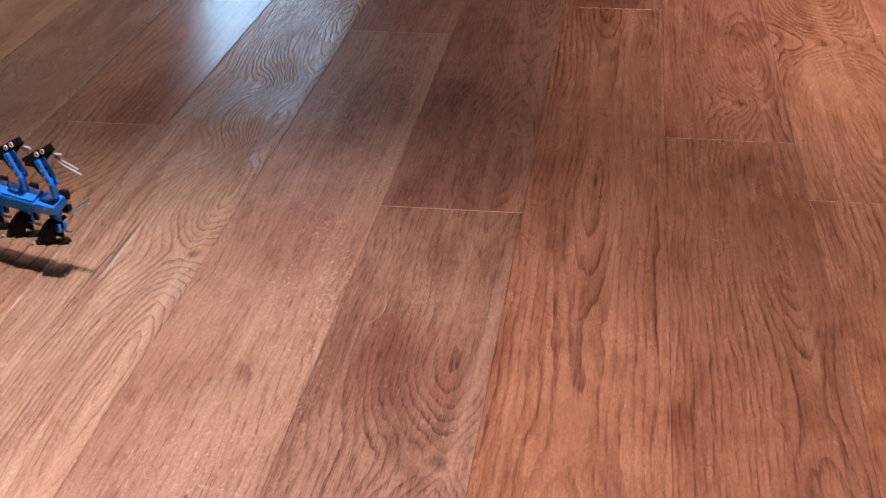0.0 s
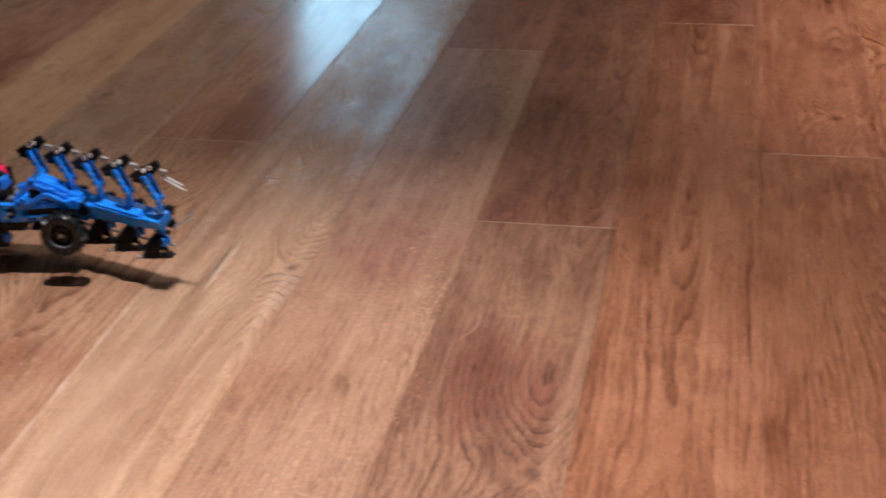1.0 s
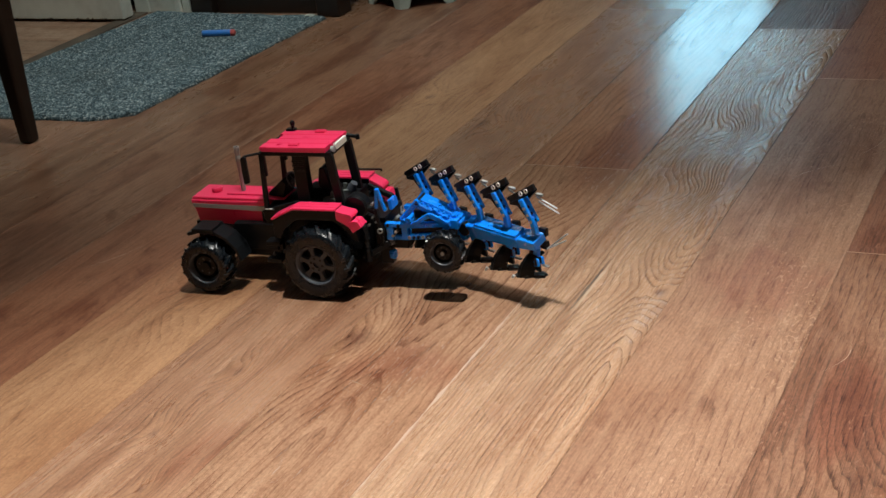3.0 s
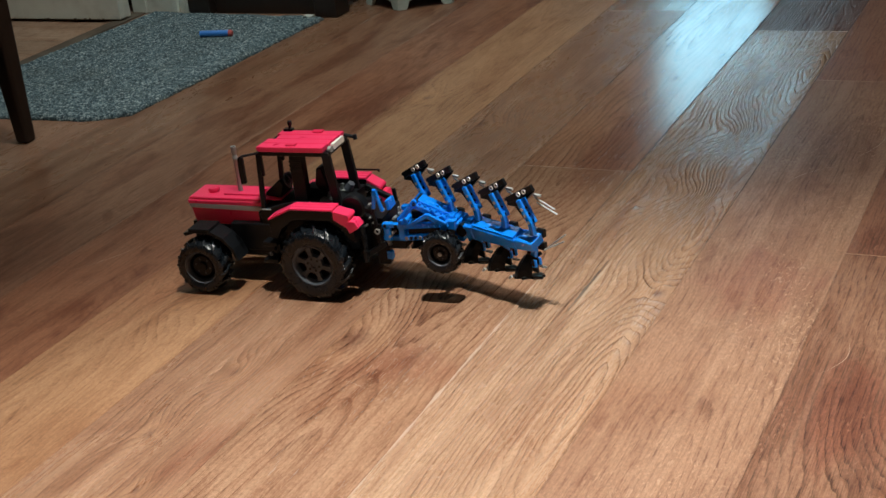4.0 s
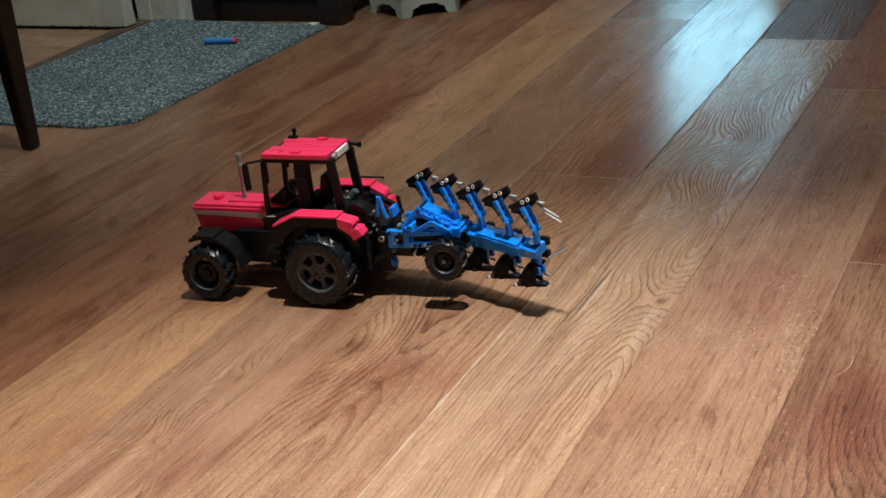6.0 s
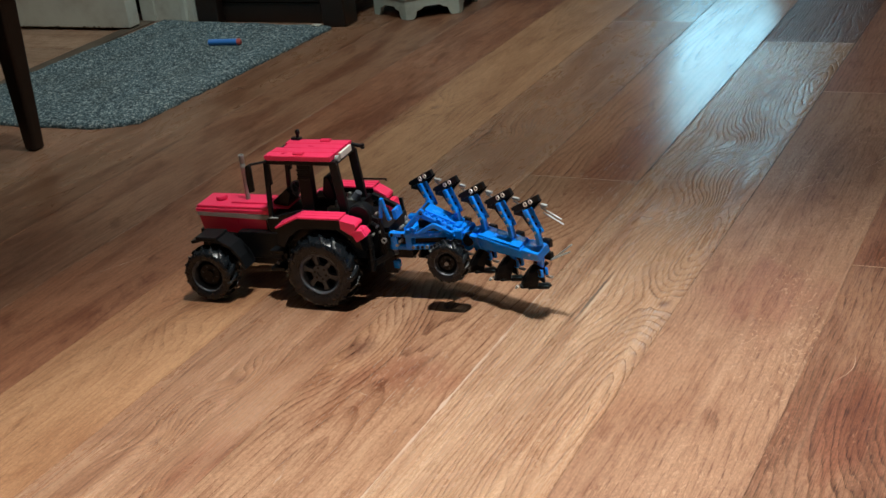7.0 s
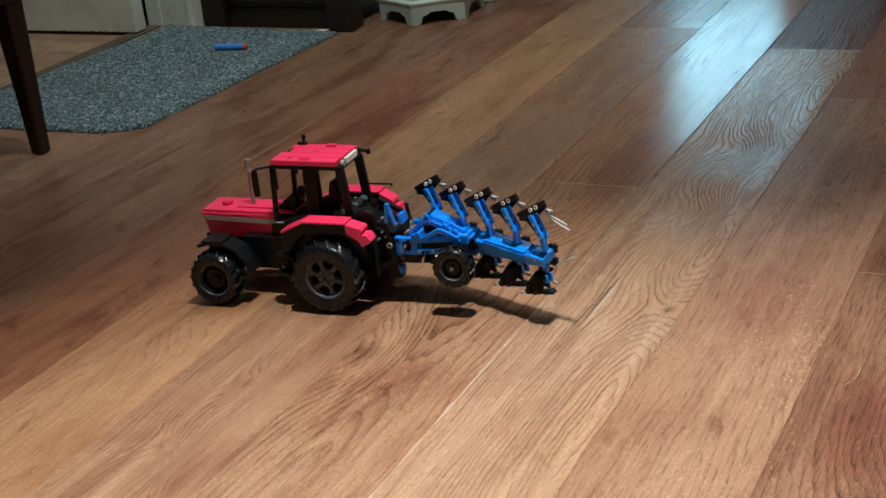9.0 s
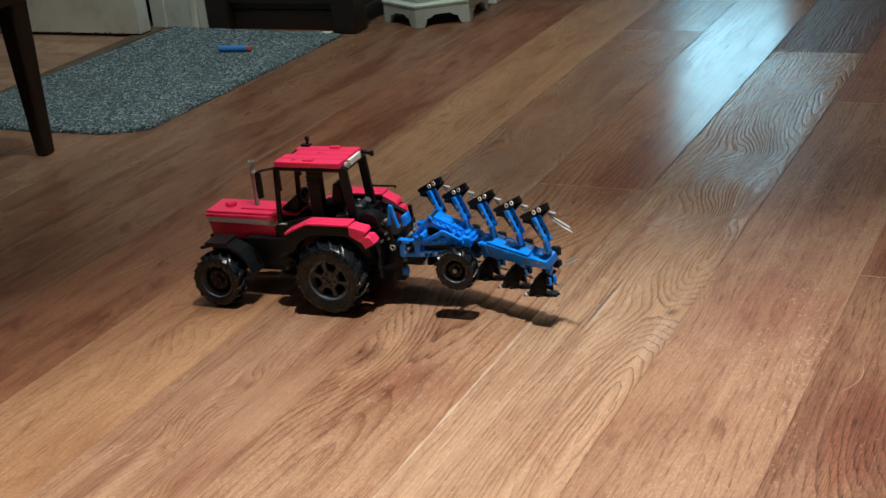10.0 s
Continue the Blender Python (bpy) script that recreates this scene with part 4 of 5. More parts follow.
box(bm, (-0.1050, -0.018, 0.0780), (-0.0880, 0.014, 0.0960), 0.0010)
box(bm, (-0.1120, -0.012, 0.0580), (-0.0880, 0.012, 0.0745), 0.0010)
part("turnover_gearbox", bm, BLACK, plough)
for y in (0.0195, -0.0195):
    bm = bmesh.new()
    bar(bm, (-0.1120, y, 0.0955), (-0.1780, y * 0.9, 0.1000), 0.0060, 0.0080, 0.0010)
    bar(bm, (-0.1150, y, 0.0790), (-0.1700, y * 0.9, 0.0830), 0.0060, 0.0080, 0.0010)
    bar(bm, (-0.1660, y * 0.9, 0.0830), (-0.1760, y * 0.9, 0.1000), 0.0060, 0.0080, 0.0010, up=(1, 0, 0))
    side = part("frame_side", bm, BLUE, plough)
    if y > 0:
        holes([(-0.122 - 0.008 * k, 0.0224, 0.0962 + 0.00055 * k) for k in range(7)], 0.0024, 0.0006, BLUE, side)
bm = bmesh.new()
prism(bm, [(-0.1220, 0.0990), (-0.1485, 0.1150), (-0.1540, 0.1150), (-0.1780, 0.1030), (-0.1760, 0.0990), (-0.1510, 0.1085), (-0.1250, 0.0965)], 0.0180, 0.0225, 0.0006)
tri = part("triangle_plate", bm, BLUE, plough)
holes([(-0.1505, 0.0225, 0.1118), (-0.1405, 0.0225, 0.1075), (-0.1310, 0.0225, 0.1020), (-0.1640, 0.0225, 0.1075)], 0.0022, 0.0006, BLUE, tri)
for y in (0.0095, -0.0215):
    bm = bmesh.new()
    bar(bm, (-0.1050, y, 0.0985), (-0.1325, y, 0.1290), 0.0070, 0.0080, 0.0016, up=(1, 0, 0))
    tower = part("tower_arm", bm, BLUE, plough)
    holes([(-0.1090 - 0.0056 * k, y + 0.0035, 0.1030 + 0.0062 * k) for k in range(5)], 0.0024, 0.0006, BLUE, tower)
# sloping deck from the tower's head down to the hinge
bm = bmesh.new()
prism(bm, [(-0.1330, 0.1215), (-0.1800, 0.1000), (-0.1815, 0.1065), (-0.1330, 0.1275)], -0.0195, 0.0030, 0.0006)
deck = part("deck_plate", bm, BLUE, plough)
bm = bmesh.new()
bar(bm, (-0.1290, 0.0072, 0.1215), (-0.1790, 0.0072, 0.1000), 0.0072, 0.0078, 0.0012)
beam = part("deck_beam", bm, BLUE, plough)
holes([(-0.1345 - 0.0074 * k, 0.0108, 0.1192 - 0.0032 * k) for k in range(6)], 0.0024, 0.0006, BLUE, beam)
for k in range(6):
    bm = bmesh.new()
    x, z = -0.1380 - 0.0074 * k, 0.1228 - 0.0032 * k
    rod(bm, (x, 0.0072, z - 0.002), (x + 0.0009, 0.0072, z + 0.0022), 0.0022, seg=12)
    part("stud", bm, BLUE, beam)
for k, (x, y) in enumerate(((-0.158, -0.004), (-0.166, -0.004), (-0.166, -0.012), (-0.174, -0.004), (-0.174, -0.012))):
    bm = bmesh.new()
    z = 0.1275 - 0.0215 * (-0.133 - x) / 0.0485
    rod(bm, (x, y, z - 0.001), (x, y, z + 0.0018), 0.0022, seg=12)
    part("stud", bm, BLUE, deck)
bm = bmesh.new()
box(bm, (-0.1880, -0.0160, 0.0900), (-0.1720, 0.0150, 0.1040), 0.0012)
box(bm, (-0.1840, -0.0100, 0.1040), (-0.1760, 0.0080, 0.1085), 0.0010)
part("hinge_cheek", bm, BLUE, plough)
bm = bmesh.new()
rod(bm, (-0.1310, -0.026, 0.1255), (-0.1310, 0.0135, 0.1255), 0.0026)
part("tower_axle", bm, BLACK, plough, smooth=40)
bm = bmesh.new()
box(bm, (-0.1500, -0.0240, 0.0980), (-0.1200, 0.0000, 0.1100), 0.0010)
part("tower_core", bm, BLACK, plough)
for k, (x, y, z) in enumerate(((-0.1020, 0.0190, 0.1050), (-0.1000, 0.0230, 0.0860), (-0.0950, 0.0225, 0.0800))):
    bm = bmesh.new()
    rod(bm, (x, y - 0.010, z), (x, y + 0.0005, z + 0.001), 0.0020, seg=12)
    part("pin", bm, LEVERGREY if k != 1 else LIGHTGREY, plough, smooth=40)
# dark pins and bushes along the near side of the frame
for k in range(9):
    x, z = (-0.1190 - 0.0066 * k, 0.0792 + 0.00045 * k) if k < 7 else (-0.0890 - 0.0160 * (k - 7), 0.0962)
    bm = bmesh.new()
    lathe(bm, [(0.0024, -0.002), (0.0024, 0.0010), (0.0015, 0.0010), (0.0013, 0.0002), (0.0002, 0.0002)], 12, "Y", Matrix.Translation((x, 0.0225 if k < 7 else 0.0228, z)))
    part("frame_pin", bm, BLACK if k % 3 else LEVERGREY, plough, smooth=40)
for x, y, z in ((-0.1130, 0.0205, 0.1010), (-0.1200, 0.0210, 0.1045), (-0.1640, 0.0180, 0.1060), (-0.1710, 0.0150, 0.1075), (-0.1560, 0.0120, 0.1140)):
    bm = bmesh.new()
    lathe(bm, [(0.0010, -0.0035), (0.0040, -0.0035), (0.0040, 0.0030), (0.0026, 0.0030), (0.0026, 0.0010), (0.0002, 0.0010)], 14, "Y", Matrix.Translation((x, y, z)))
    part("bush", bm, BLUE, plough, smooth=40)
bm = bmesh.new()
box(bm, (-0.1660, -0.0150, 0.0820), (-0.1200, 0.0165, 0.0960), 0.0010)
part("frame_core", bm, BLACK, plough)
# depth wheel on its bracket
wheel("depth_wheel", plough, -0.1765, 0.0430, 0.0712, 0.0300, 0.0240, 0.0165, 15, 0, 1)
bm = bmesh.new()
rod(bm, (-0.1765, 0.004, 0.0712), (-0.1765, 0.0530, 0.0712), 0.0028)
part("depth_wheel_axle", bm, LIGHTGREY, plough, smooth=40)
bm = bmesh.new()
bar(bm, (-0.1765, 0.016, 0.0670), (-0.1790, 0.010, 0.0960), 0.0080, 0.0120, 0.0010, up=(1, 0, 0))
part("depth_wheel_bracket", bm, BLACK, plough)

# ---------------------------------------------------------------- things by the door
def fleck_mat():
    m = material("flecked_wool", (0.15, 0.18, 0.20), 0.95, 0, 0.1)
    n = Nodes(m)
    where = n.put("ShaderNodeNewGeometry").outputs["Position"]
    fleck = n.noise(where, 150, 2, 0.9)
    fine = n.noise(where, 330, 1, 0.5)
    loop = n.noise(where, 260, 2, 0.7)
    broad = n.noise(where, 5, 3)
    c = n.ramp(n.math("ADD", n.math("MULTIPLY", fleck, 0.62), n.math("MULTIPLY", fine, 0.38)), [(0.40, (0.008, 0.018, 0.028)), (0.48, (0.070, 0.115, 0.145)), (0.55, (0.22, 0.30, 0.33)), (0.62, (0.74, 0.80, 0.78))])
    c = n.mix(n.math("MULTIPLY", broad, 0.40), c, (0.085, 0.115, 0.125))
    grime = n.noise(n.stretch(where, (1.0, 0.6, 1.0)), 11, 4, 0.65)
    c = n.mix(n.math("MULTIPLY", n.math("POWER", grime, 2.2), 0.9), c, (0.075, 0.078, 0.066))
    n.link(c, n.b.inputs["Base Color"])
    n.bump(n.math("ADD", loop, fleck), 1.0, 0.004)
    return m


def door_mat():
    bm = bmesh.new()
    nx, ny = 110, 150
    grid = []
    for j in range(ny + 1):
        v = j / ny
        row = []
        for i in range(nx + 1):
            u = i / nx
            xl, xr = -1.480 + 0.060 * v, -0.918 + 0.036 * v
            yb, yt = 0.717 + 0.004 * math.sin(u * 9), 1.533 - 0.034 * u + 0.003 * math.sin(u * 23)
            # rounded front corner
            cut = max(0.0, u - 0.84) / 0.16
            yb += 0.050 * cut ** 1.5
            x, y = xl + (xr - xl) * u, yb + (yt - yb) * v
            edge = min(u * 0.59, (1 - u) * 0.59, v * 0.8, (1 - v) * 0.8)
            x += 0.0036 * noise.noise((x * 48, y * 48, 0)) + 0.0030 * noise.noise((x * 14, y * 14, 7))
            y += 0.0036 * noise.noise((x * 48, y * 48, 5)) + 0.0030 * noise.noise((x * 14, y * 14, 9))
            z = 0.0105 + 0.0018 * noise.noise((x * 110, y * 110, 2)) + 0.002 * noise.noise((x * 6, y * 6, 3))
            z *= min(1.0, 0.30 + edge / 0.010)
            row.append(bm.verts.new((x, y, max(z, 0.002))))
        grid.append(row)
    for r0, r1 in zip(grid, grid[1:]):
        for i in range(nx):
            bm.faces.new((r0[i], r0[i + 1], r1[i + 1], r1[i]))
    rim = [grid[0][i] for i in range(nx + 1)] + [grid[j][nx] for j in range(1, ny + 1)] + [grid[ny][i] for i in range(nx - 1, -1, -1)] + [grid[j][0] for j in range(ny - 1, 0, -1)]
    low = [bm.verts.new((v.co.x, v.co.y, 0.0003)) for v in rim]
    for i in range(len(rim)):
        j = (i + 1) % len(rim)
        bm.faces.new((rim[i], low[i], low[j], rim[j]))
    return tagged(part("door_mat", bm, fleck_mat(), smooth=60), "grey-blue flecked woven door mat lying on planks", "door mat")


door_mat()

# foam dart on the mat
d0, d1 = Vector((-1.108, 1.298, 0.0185)), Vector((-1.024, 1.310, 0.0185))
dart = thing("foam_dart", Matrix.Translation((0, 0, 0)), "blue foam toy dart with orange tip on the mat", "foam dart")
bm = bmesh.new()
rod(bm, d0, d0.lerp(d1, 0.89), 0.0076, seg=20)
part("shaft", bm, plastic("blue_foam", (0.035, 0.20, 0.62), 0.30, 0.8), dart, smooth=40)
bm = bmesh.new()
rod(bm, d0.lerp(d1, 0.89), d0.lerp(d1, 0.96), 0.0076, seg=20)
rod(bm, d0.lerp(d1, 0.96), d1, 0.0076, 0.0050, seg=20)
part("tip", bm, plastic("orange_rubber", (0.55, 0.10, 0.09), 0.5), dart, "orange-red rubber tip", smooth=40)

# door, frame, threshold and hall floor
CHIP = painted("bare_chipped_wood", (0.10, 0.07, 0.045), 0.8)
bm = bmesh.new()
box(bm, (-2.26, 1.450, 0.007), (-1.466, 1.494, 2.03), 0.0025)
door = structure(part("door_1", bm, CREAM), "cream painted wooden door standing open", "door")
r2 = random.Random(9)
bm = bmesh.new()
for i in range(16):
    x = r2.uniform(-1.96, -1.48)
    w, h = r2.uniform(0.003, 0.014), r2.uniform(0.001, 0.0045)
    box(bm, (x, 1.4492, 0.0075), (x + w, 1.4496, 0.0075 + h))
part("paint_chips", bm, CHIP, door)
bm = bmesh.new()
rod(bm, (-1.53, 1.450, 1.0), (-1.53, 1.396, 1.0), 0.009)
rod(bm, (-1.53, 1.401, 1.0), (-1.64, 1.401, 1.0), 0.008)
part("door_handle", bm, LIGHTGREY, door, smooth=40)
bm = bmesh.new()
box(bm, (-1.499, 1.5430, 0.0), (-1.4520, 1.5595, 2.05), 0.002)
box(bm, (-1.4515, 1.5460, 0.0), (-1.3660, 1.5595, 2.05), 0.002)
box(bm, (-1.3655, 1.5380, 0.0), (-1.3450, 1.5595, 2.09), 0.004)
box(bm, (-1.3445, 1.5430, 0.0), (-1.3250, 1.5595, 2.09), 0.003)
box(bm, (-1.3245, 1.5360, 0.0), (-1.3100, 1.5595, 2.09), 0.004)
structure(part("door_frame", bm, CREAM), "cream painted moulded door frame", "door frame")
HALLWOOD = floor_wood("pale_oak", None, Cut(0.08, 0.3, 1.4, 0.03, 110, 0.6, 0.2, 0.2))
bm = bmesh.new()
box(bm, (-1.500, GAP_Y0, -0.012), (-1.455, GAP_Y1, 0.004), 0.002)
structure(part("threshold", bm, painted("brown_threshold", (0.055, 0.036, 0.024), 0.6)), "brown wooden threshold strip in the doorway", "threshold")

# chair
chair = thing("dining_chair", pose(-1.24, 0.405, 0), "dark brown wooden dining chair beside the mat", "chair")
for sx, sy in ((1, 1), (-1, 1), (1, -1), (-1, -1)):
    bm = bmesh.new()
    lo = [bm.verts.new((sx * 0.193 + x * 0.0150, sy * 0.193 + y * 0.0150, 0)) for x, y in ((-1, -1), (1, -1), (1, 1), (-1, 1))]
    hi = [bm.verts.new((sx * 0.190 + x * 0.0270, sy * 0.190 + y * 0.0270, 0.43)) for x, y in ((-1, -1), (1, -1), (1, 1), (-1, 1))]
    bm.faces.new(lo)
    bm.faces.new(hi)
    for i in range(4):
        bm.faces.new((lo[i], lo[(i + 1) % 4], hi[(i + 1) % 4], hi[i]))
    bmesh.ops.bevel(bm, geom=bm.edges[:], offset=0.007, segments=3, affect="EDGES", profile=0.5)
    part("leg", bm, DARKWOOD, chair)
bm = bmesh.new()
box(bm, (-0.225, -0.225, 0.431), (0.225, 0.225, 0.465), 0.008, seg=2)
part("seat", bm, DARKWOOD, chair)
for a, b in (((-0.2195, 0.1990, 0.308), (0.2195, 0.2195, 0.4305)), ((-0.2195, -0.2195, 0.308), (0.2195, -0.1990, 0.4305)), ((0.1990, -0.1985, 0.308), (0.2195, 0.1985, 0.4305)), ((-0.2195, -0.1985, 0.308), (-0.1990, 0.1985, 0.4305))):
    bm = bmesh.new()
    box(bm, a, b, 0.003, seg=2)
    part("apron", bm, DARKWOOD, chair)
bm = bmesh.new()
box(bm, (-0.215, -0.222, 0.466), (-0.180, -0.192, 0.90), 0.004)
box(bm, (0.180, -0.222, 0.466), (0.215, -0.192, 0.90), 0.004)
box(bm, (-0.179, -0.217, 0.72), (0.179, -0.197, 0.88), 0.004)
part("backrest", bm, DARKWOOD, chair)

# dark cabinet in the corner
cabinet = thing("cabinet", pose(0, 0, 0), "dark brown wooden cabinet on short square legs", "cabinet")
bm = bmesh.new()
box(bm, (-1.292, 1.548, 0.052), (-0.870, 1.960, 0.740), 0.003)
part("body", bm, DARKWOOD, cabinet)
bm = bmesh.new()
box(bm, (-1.305, 1.515, 0.741), (-0.845, 1.980, 0.765), 0.004)
part("top", bm, DARKWOOD, cabinet)
for x, y in ((-1.268, 1.553), (-0.886, 1.547), (-1.268, 1.945), (-0.886, 1.945)):
    bm = bmesh.new()
    box(bm, (x - 0.033, y - 0.031, 0), (x + 0.033, y + 0.031, 0.7405), 0.003)
    part("leg", bm, DARKWOOD, cabinet)
# dark board added to give the deep shade under the cabinet
bm = bmesh.new()
box(bm, (-1.2345, 1.5490, 0.0), (-0.9195, 1.5600, 0.0515), 0.001)
part("shade_board", bm, DARKWOOD, cabinet)
for k in (0, 1):
    bm = bmesh.new()
    box(bm, (-1.233 + 0.158 * k, 1.535, 0.07), (-1.077 + 0.158 * k, 1.547, 0.70), 0.003)
    leaf = part("cabinet_door", bm, DARKWOOD, cabinet)
    bm = bmesh.new()
    rod(bm, (-1.09 + 0.03 * k, 1.535, 0.4), (-1.09 + 0.03 * k, 1.515, 0.4), 0.010, seg=14)
    part("knob", bm, DARKWOOD, leaf, smooth=40)
# scrap of paper under the cabinet's edge
bm = bmesh.new()
vs = [[bm.verts.new((-0.930 + 0.008 * i + 0.003 * noise.noise((i, j, 1)), 1.474 + 0.008 * j, 0.012 + 0.008 * abs(noise.noise((i * 1.3, j * 1.7, 4))))) for i in range(4)] for j in range(4)]
for j in range(3):
    for i in range(3):
        bm.faces.new((vs[j][i], vs[j][i + 1], vs[j + 1][i + 1], vs[j + 1][i]))
bmesh.ops.solidify(bm, geom=bm.faces[:], thickness=0.0006)
tagged(part("paper_scrap", bm, WHITE), "crumpled scrap of white paper on the mat", "paper")

# six-sided painted cabinet with cut-out feet
stand = thing("plant_stand", pose(-0.728, 1.716, 0, 0, 0, 4), "pale grey-green painted six-sided stand with bracket feet", "stand")
R6 = 0.134
side6 = R6
for i in range(6):
    a = radians(-90 + 60 * i + 30)
    m = Matrix.Rotation(a - radians(-90), 4, "Z") @ Matrix.Translation((0, -R6 * math.cos(radians(30)), 0))
    h = side6 / 2
    bm = bmesh.new()
    outline = [(-h, 0), (-h * 0.70, 0), (-h * 0.62, 0.008), (-h * 0.58, 0.020), (-h * 0.40, 0.023), (-h * 0.30, 0.029), (h * 0.30, 0.029), (h * 0.40, 0.023), (h * 0.58, 0.020), (h * 0.62, 0.008), (h * 0.70, 0), (h, 0), (h, 0.050), (-h, 0.050)]
    prism(bm, outline, 0, 0.012, 0.0006)
    bm.transform(m)
    part("plinth_panel", bm, STANDPAINT, stand)
    bm = bmesh.new()
    box(bm, (-h * 0.93, 0.010, 0.060), (h * 0.93, 0.020, 0.55), 0.002)
    bm.transform(m)
    part("side_panel", bm, STANDPAINT, stand)
bm = bmesh.new()
lathe(bm, [(R6 * 0.5, 0.050), (R6 * 1.02, 0.050), (R6 * 1.02, 0.055), (R6 * 0.95, 0.060), (R6 * 0.5, 0.060)], 6, "Z", Matrix.Rotation(radians(30), 4, "Z"))
part("moulding", bm, STANDPAINT, stand)
bm = bmesh.new()
lathe(bm, [(0.001, 0.55), (R6 * 1.05, 0.55), (R6 * 1.05, 0.57), (0.001, 0.57)], 6, "Z", Matrix.Rotation(radians(30), 4, "Z"))
part("top", bm, STANDPAINT, stand)
# small white block beside it
bm = bmesh.new()
box(bm, (-0.676, 1.828, 0), (-0.611, 1.900, 0.10), 0.003)
tagged(part("white_box", bm, WHITE), "small plain white box on the floor", "box")

# hall boards, running across
for k in range(14):
    bm = bmesh.new()
    y0 = 0.02 + 0.115 * k
    box(bm, (-0.0569, -0.649, -0.014), (0.0569, 0.649, -0.001), 0.0008)
    ob = part("hall_board", bm, HALLWOOD, floor)
    ob.matrix_world = pose(-2.152, y0 + 0.057, 0, 0, 0, 90)
    v = 0.90 + 0.25 * ((k * 37) % 10) / 10
    ob.color = (v, v * 1.00, v * 1.02, 0.42)

# ---------------------------------------------------------------- planks, last
def plank_mesh(length, wood):
    bm = bmesh.new()
    w, l, b = 0.09488, length / 2 - 0.0004, 0.0004
    lo = [bm.verts.new(c) for c in ((-w, -l, -0.014), (w, -l, -0.014), (w, l, -0.014), (-w, l, -0.014))]
    mid = [bm.verts.new(c) for c in ((-w, -l, -b), (w, -l, -b), (w, l, -b), (-w, l, -b))]
    top = [bm.verts.new(c) for c in ((-w + b, -l + b, 0), (w - b, -l + b, 0), (w - b, l - b, 0), (-w + b, l - b, 0))]
    bm.faces.new(top)
    for i in range(4):
        j = (i + 1) % 4
        bm.faces.new((lo[i], lo[j], mid[j], mid[i]))
        f = bm.faces.new((mid[i], mid[j], top[j], top[i]))
        f.material_index = 1 if i in (0, 2) else 0
    me = bpy.data.meshes.new("plank")
    bm.to_mesh(me)
    bm.free()
    me.materials.append(wood)
    me.materials.append(EDGE)
    return me


def sliver(name, path, widths, mat, z):
    """A thin chipped strip that follows a path on the floor."""
    bm = bmesh.new()
    rows = []
    for (x, y), w in zip(path, widths):
        rows.append([bm.verts.new((x - w / 2, y, z)), bm.verts.new((x, y, z + 0.0001)), bm.verts.new((x + w / 2, y, z))])
    for r0, r1 in zip(rows, rows[1:]):
        for j in range(2):
            bm.faces.new((r0[j], r0[j + 1], r1[j + 1], r1[j]))
    return part(name, bm, mat, floor)


r3 = random.Random(12)
run = [(0.1915 + r3.uniform(-0.0003, 0.0003), -0.32 + 0.0135 * i) for i in range(42)]
sliver("worn_edge", run, [0.0010 + r3.uniform(0.0, 0.0056) * max(0.0, 0.75 * math.sin(i / 41 * math.pi) + 0.5 * math.sin(i * 0.9)) for i in range(42)], SPLIT, 0.0002)
RAW = painted("raw_split_oak", (0.44, 0.31, 0.215), 0.7)
CRACK = painted("dark_split_wood", (0.05, 0.025, 0.015), 0.8)
# end joints of the columns whose joints can be seen; column k lies between 0.19 k and 0.19 (k + 1)
cx0, cy0, cx1, cy1 = 0.2645, 0.1240, 0.2650, 0.3000
for name, shift, wide, mat in (("plank_split", 0.0, 0.0056, CRACK), ("split_edge", 0.0046, 0.0066, RAW)):
    run = [(cx0 + (cx1 - cx0) * i / 24 + shift + r3.uniform(-0.0004, 0.0004), cy0 + (cy1 - cy0) * i / 24) for i in range(25)]
    sliver(name, run, [wide * math.sin(math.pi * (i + 0.4) / 25) * r3.uniform(0.45, 1.0) for i in range(25)], mat, 0.0003)

# wide joints between the planks farther off
SEAM = painted("dark_joint", (0.012, 0.008, 0.006), 0.8)
for x, y0, y1, wide in ((0.0, 0.62, 2.6, 0.0022), (0.1902, 0.42, 2.6, 0.0030), (0.380, 0.36, 1.6, 0.0020), (-0.19, 0.9, 2.4, 0.0014)):
    run = [(x + r3.uniform(-0.0002, 0.0002), y0 + (y1 - y0) * i / 40) for i in range(41)]
    sliver("joint", run, [wide * min(1.0, 0.25 + i / 14) * r3.uniform(0.7, 1.0) for i in range(41)], SEAM, 0.0002)

RUBBED = painted("rubbed_plank_edge", (0.27, 0.18, 0.13), 0.6)
SCUFF = painted("pale_scuff", (0.46, 0.35, 0.27), 0.6)
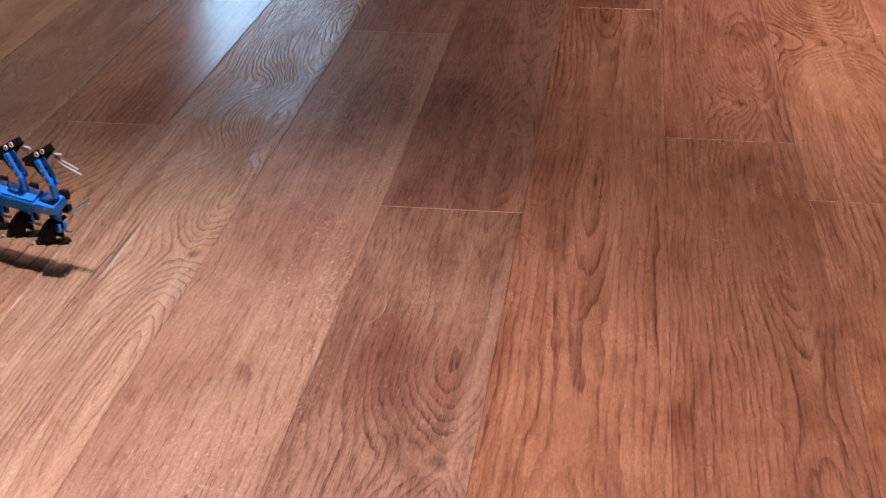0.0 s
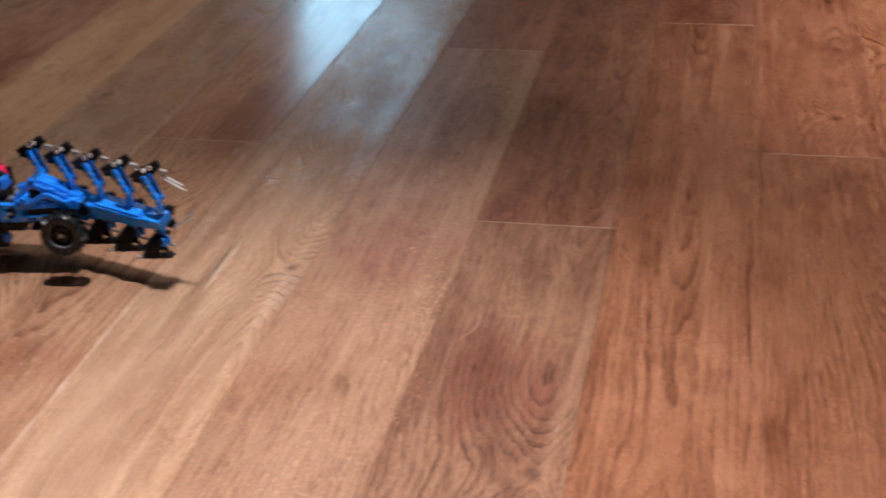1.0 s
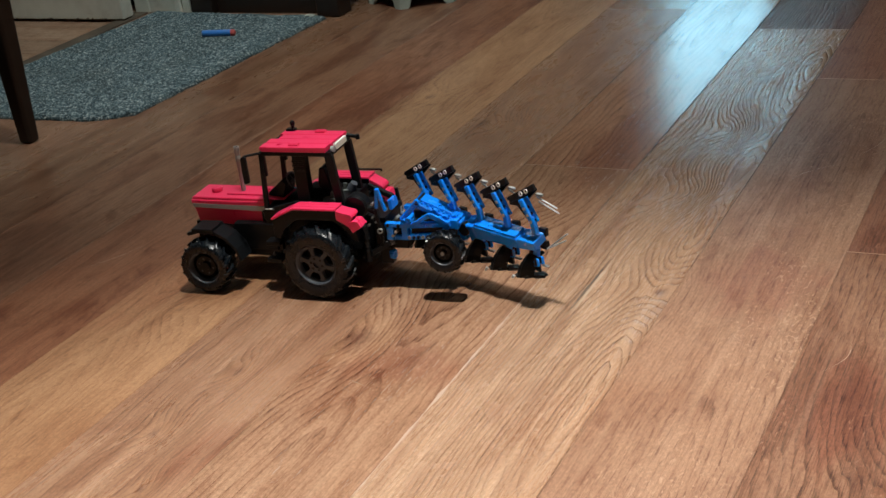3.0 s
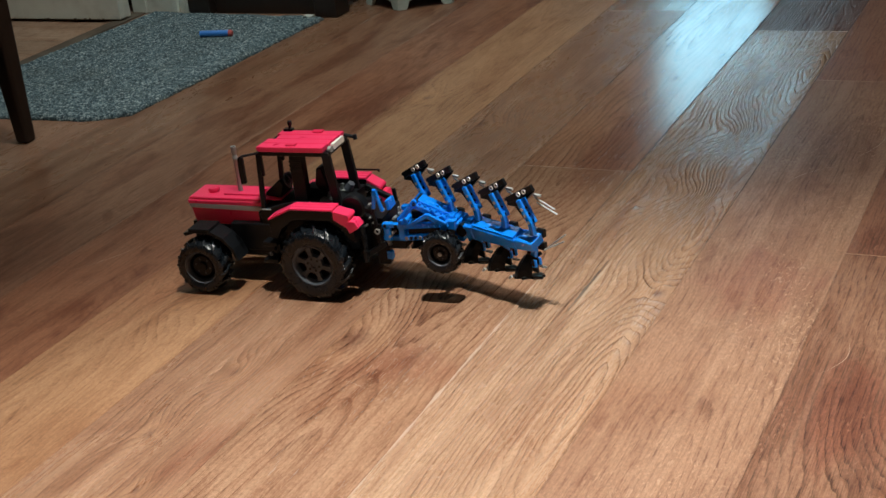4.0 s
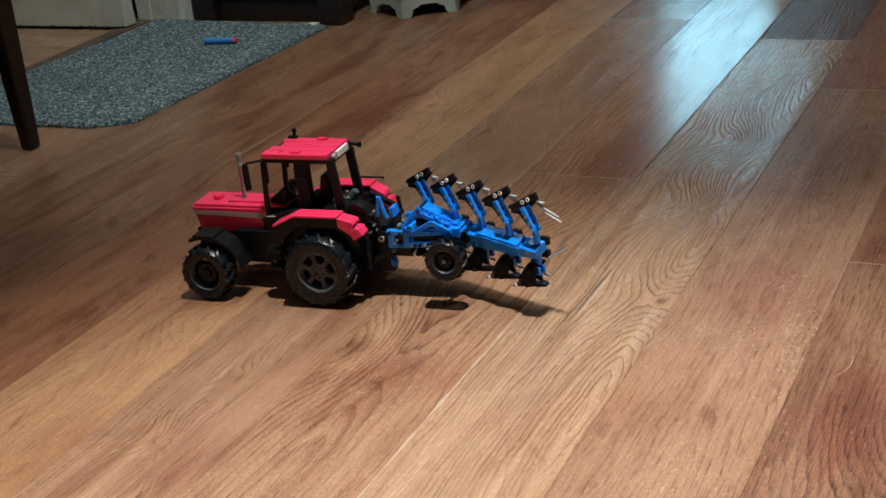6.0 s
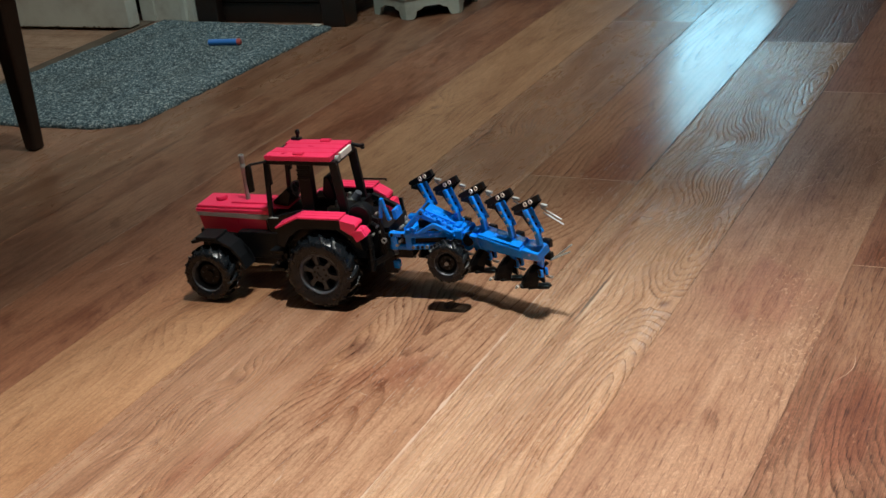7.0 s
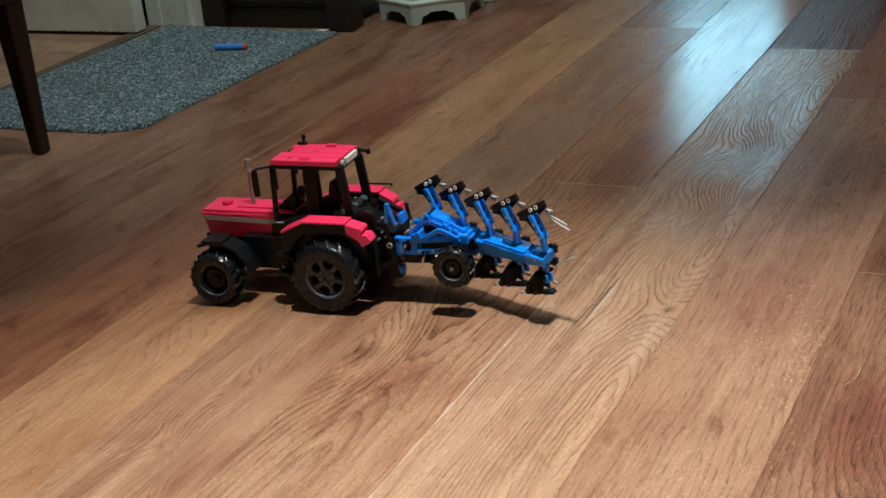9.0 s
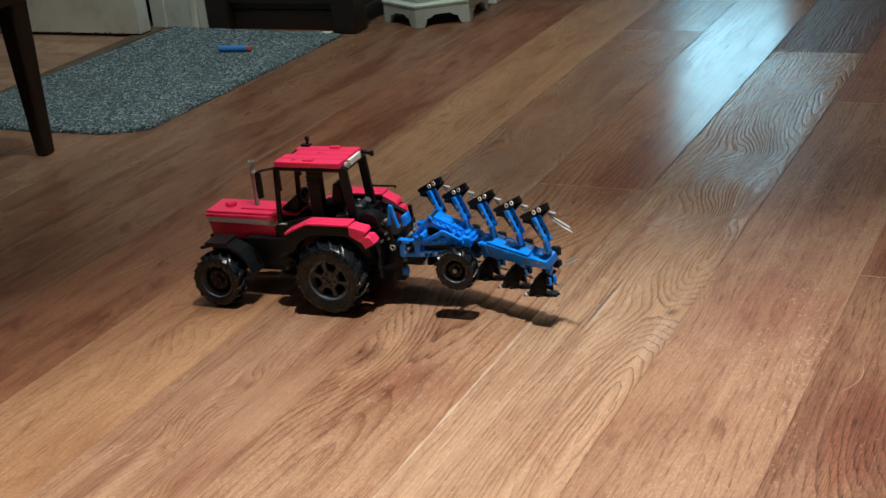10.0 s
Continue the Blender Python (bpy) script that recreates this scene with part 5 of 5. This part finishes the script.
for x0, y0, x1, y1, bow, wide in ((0.06, -0.10, 0.105, -0.115, 0.004, 0.0011), (0.60, 0.05, 0.62, 0.13, 0.012, 0.0009), (0.52, 0.74, 0.55, 0.86, 0.010, 0.0014), (0.47, 0.80, 0.53, 0.78, 0.006, 0.0014), (0.44, 0.62, 0.50, 0.70, -0.012, 0.0013),
                                  (-0.10, 0.52, -0.03, 0.58, 0.004, 0.0018), (-0.14, 0.62, -0.06, 0.66, 0.005, 0.0018), (-0.11, 0.72, -0.04, 0.75, -0.004, 0.0016), (-0.52, 0.10, -0.47, 0.20, 0.006, 0.0012)):
    run = [(x0 + (x1 - x0) * i / 16 + bow * math.sin(math.pi * i / 16), y0 + (y1 - y0) * i / 16 + r3.uniform(-0.0006, 0.0006)) for i in range(17)]
    sliver("scuff", run, [wide * math.sin(math.pi * (i + 0.5) / 17) * r3.uniform(0.4, 1.0) for i in range(17)], SCUFF, 0.0002)

# pale, rubbed long edges among the darker planks
for x, y0, y1, wide in ((-0.569, -0.05, 0.55, 0.0024), (-0.759, 0.35, 1.75, 0.0020), (-0.569, 0.60, 1.70, 0.0018), (-0.380, 0.25, 1.3, 0.0014)):
    run = [(x + r3.uniform(-0.0004, 0.0004), y0 + (y1 - y0) * i / 50) for i in range(51)]
    sliver("rubbed_edge", run, [wide * r3.uniform(0.15, 1.0) for i in range(51)], RUBBED, 0.0002)

LONG = 2.5
JOINTS = {-4: 2.3, -3: 1.85, -2: 2.05, -1: 1.60, 0: 0.628, 1: 1.45, 2: 1.127, 3: 0.381, 4: 1.322, 5: 0.671, 6: 0.468}
TONES = {-5: (0.68, 0.55, 0.49), -4: (0.68, 0.54, 0.48), -3: (0.76, 0.53, 0.44), -2: (1.06, 0.91, 0.74), -1: (0.92, 0.81, 0.75), 0: (0.92, 0.83, 0.78), 1: (1.13, 1.11, 1.08), 2: (0.87, 0.78, 0.74), 3: (0.70, 0.58, 0.53), 4: (0.82, 0.57, 0.47), 5: (0.75, 0.51, 0.41), 6: (0.98, 0.69, 0.53), 7: (0.94, 0.66, 0.50)}
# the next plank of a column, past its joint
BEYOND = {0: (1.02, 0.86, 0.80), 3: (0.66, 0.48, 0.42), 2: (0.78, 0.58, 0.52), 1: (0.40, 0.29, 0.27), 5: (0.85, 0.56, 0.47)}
POLISH = {-4: 0.34, -3: 0.36, -2: 0.37, -1: 0.26, 0: 0.18, 1: 0.235, 2: 0.44, 3: 0.44}
POLISHED_BEYOND = {1: 0.16, -1: -0.08}
rnd = random.Random(4)
shared = {}
plain = floor_wood("stained_oak", None, Cut())
for k in range(-8, 16):
    if k in CUTS:
        wood = floor_wood("stained_oak", k, CUTS[k])
    else:
        wood = plain
    joint = JOINTS.get(k, rnd.uniform(-1.0, 1.4))
    start = joint - LONG * math.ceil((joint - Y0) / LONG)
    while start < Y1:
        y0, y1 = max(start, Y0 - 0.02), min(start + LONG, Y1 + 0.02)
        size = round(y1 - y0, 3)
        if (size, k) not in shared:
            shared[size, k] = plank_mesh(size, wood)
        ob = new("plank", shared[size, k])
        ob.location = (0.19 * k + 0.095, (y0 + y1) / 2, 0)
        v = rnd.uniform(0.8, 1.05)
        tone = TONES.get(k)
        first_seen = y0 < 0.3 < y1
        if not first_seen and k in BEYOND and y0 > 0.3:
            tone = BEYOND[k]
        elif tone is None or not first_seen:
            w = tone or (v, v * 0.86, v * 0.8)
            shift = rnd.uniform(0.82, 1.08)
            tone = (w[0] * shift, w[1] * shift * rnd.uniform(0.94, 1.02), w[2] * shift * rnd.uniform(0.92, 1.02))
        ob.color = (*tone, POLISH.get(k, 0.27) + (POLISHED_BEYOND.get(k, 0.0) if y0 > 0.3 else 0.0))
        ob.parent = floor
        start += LONG
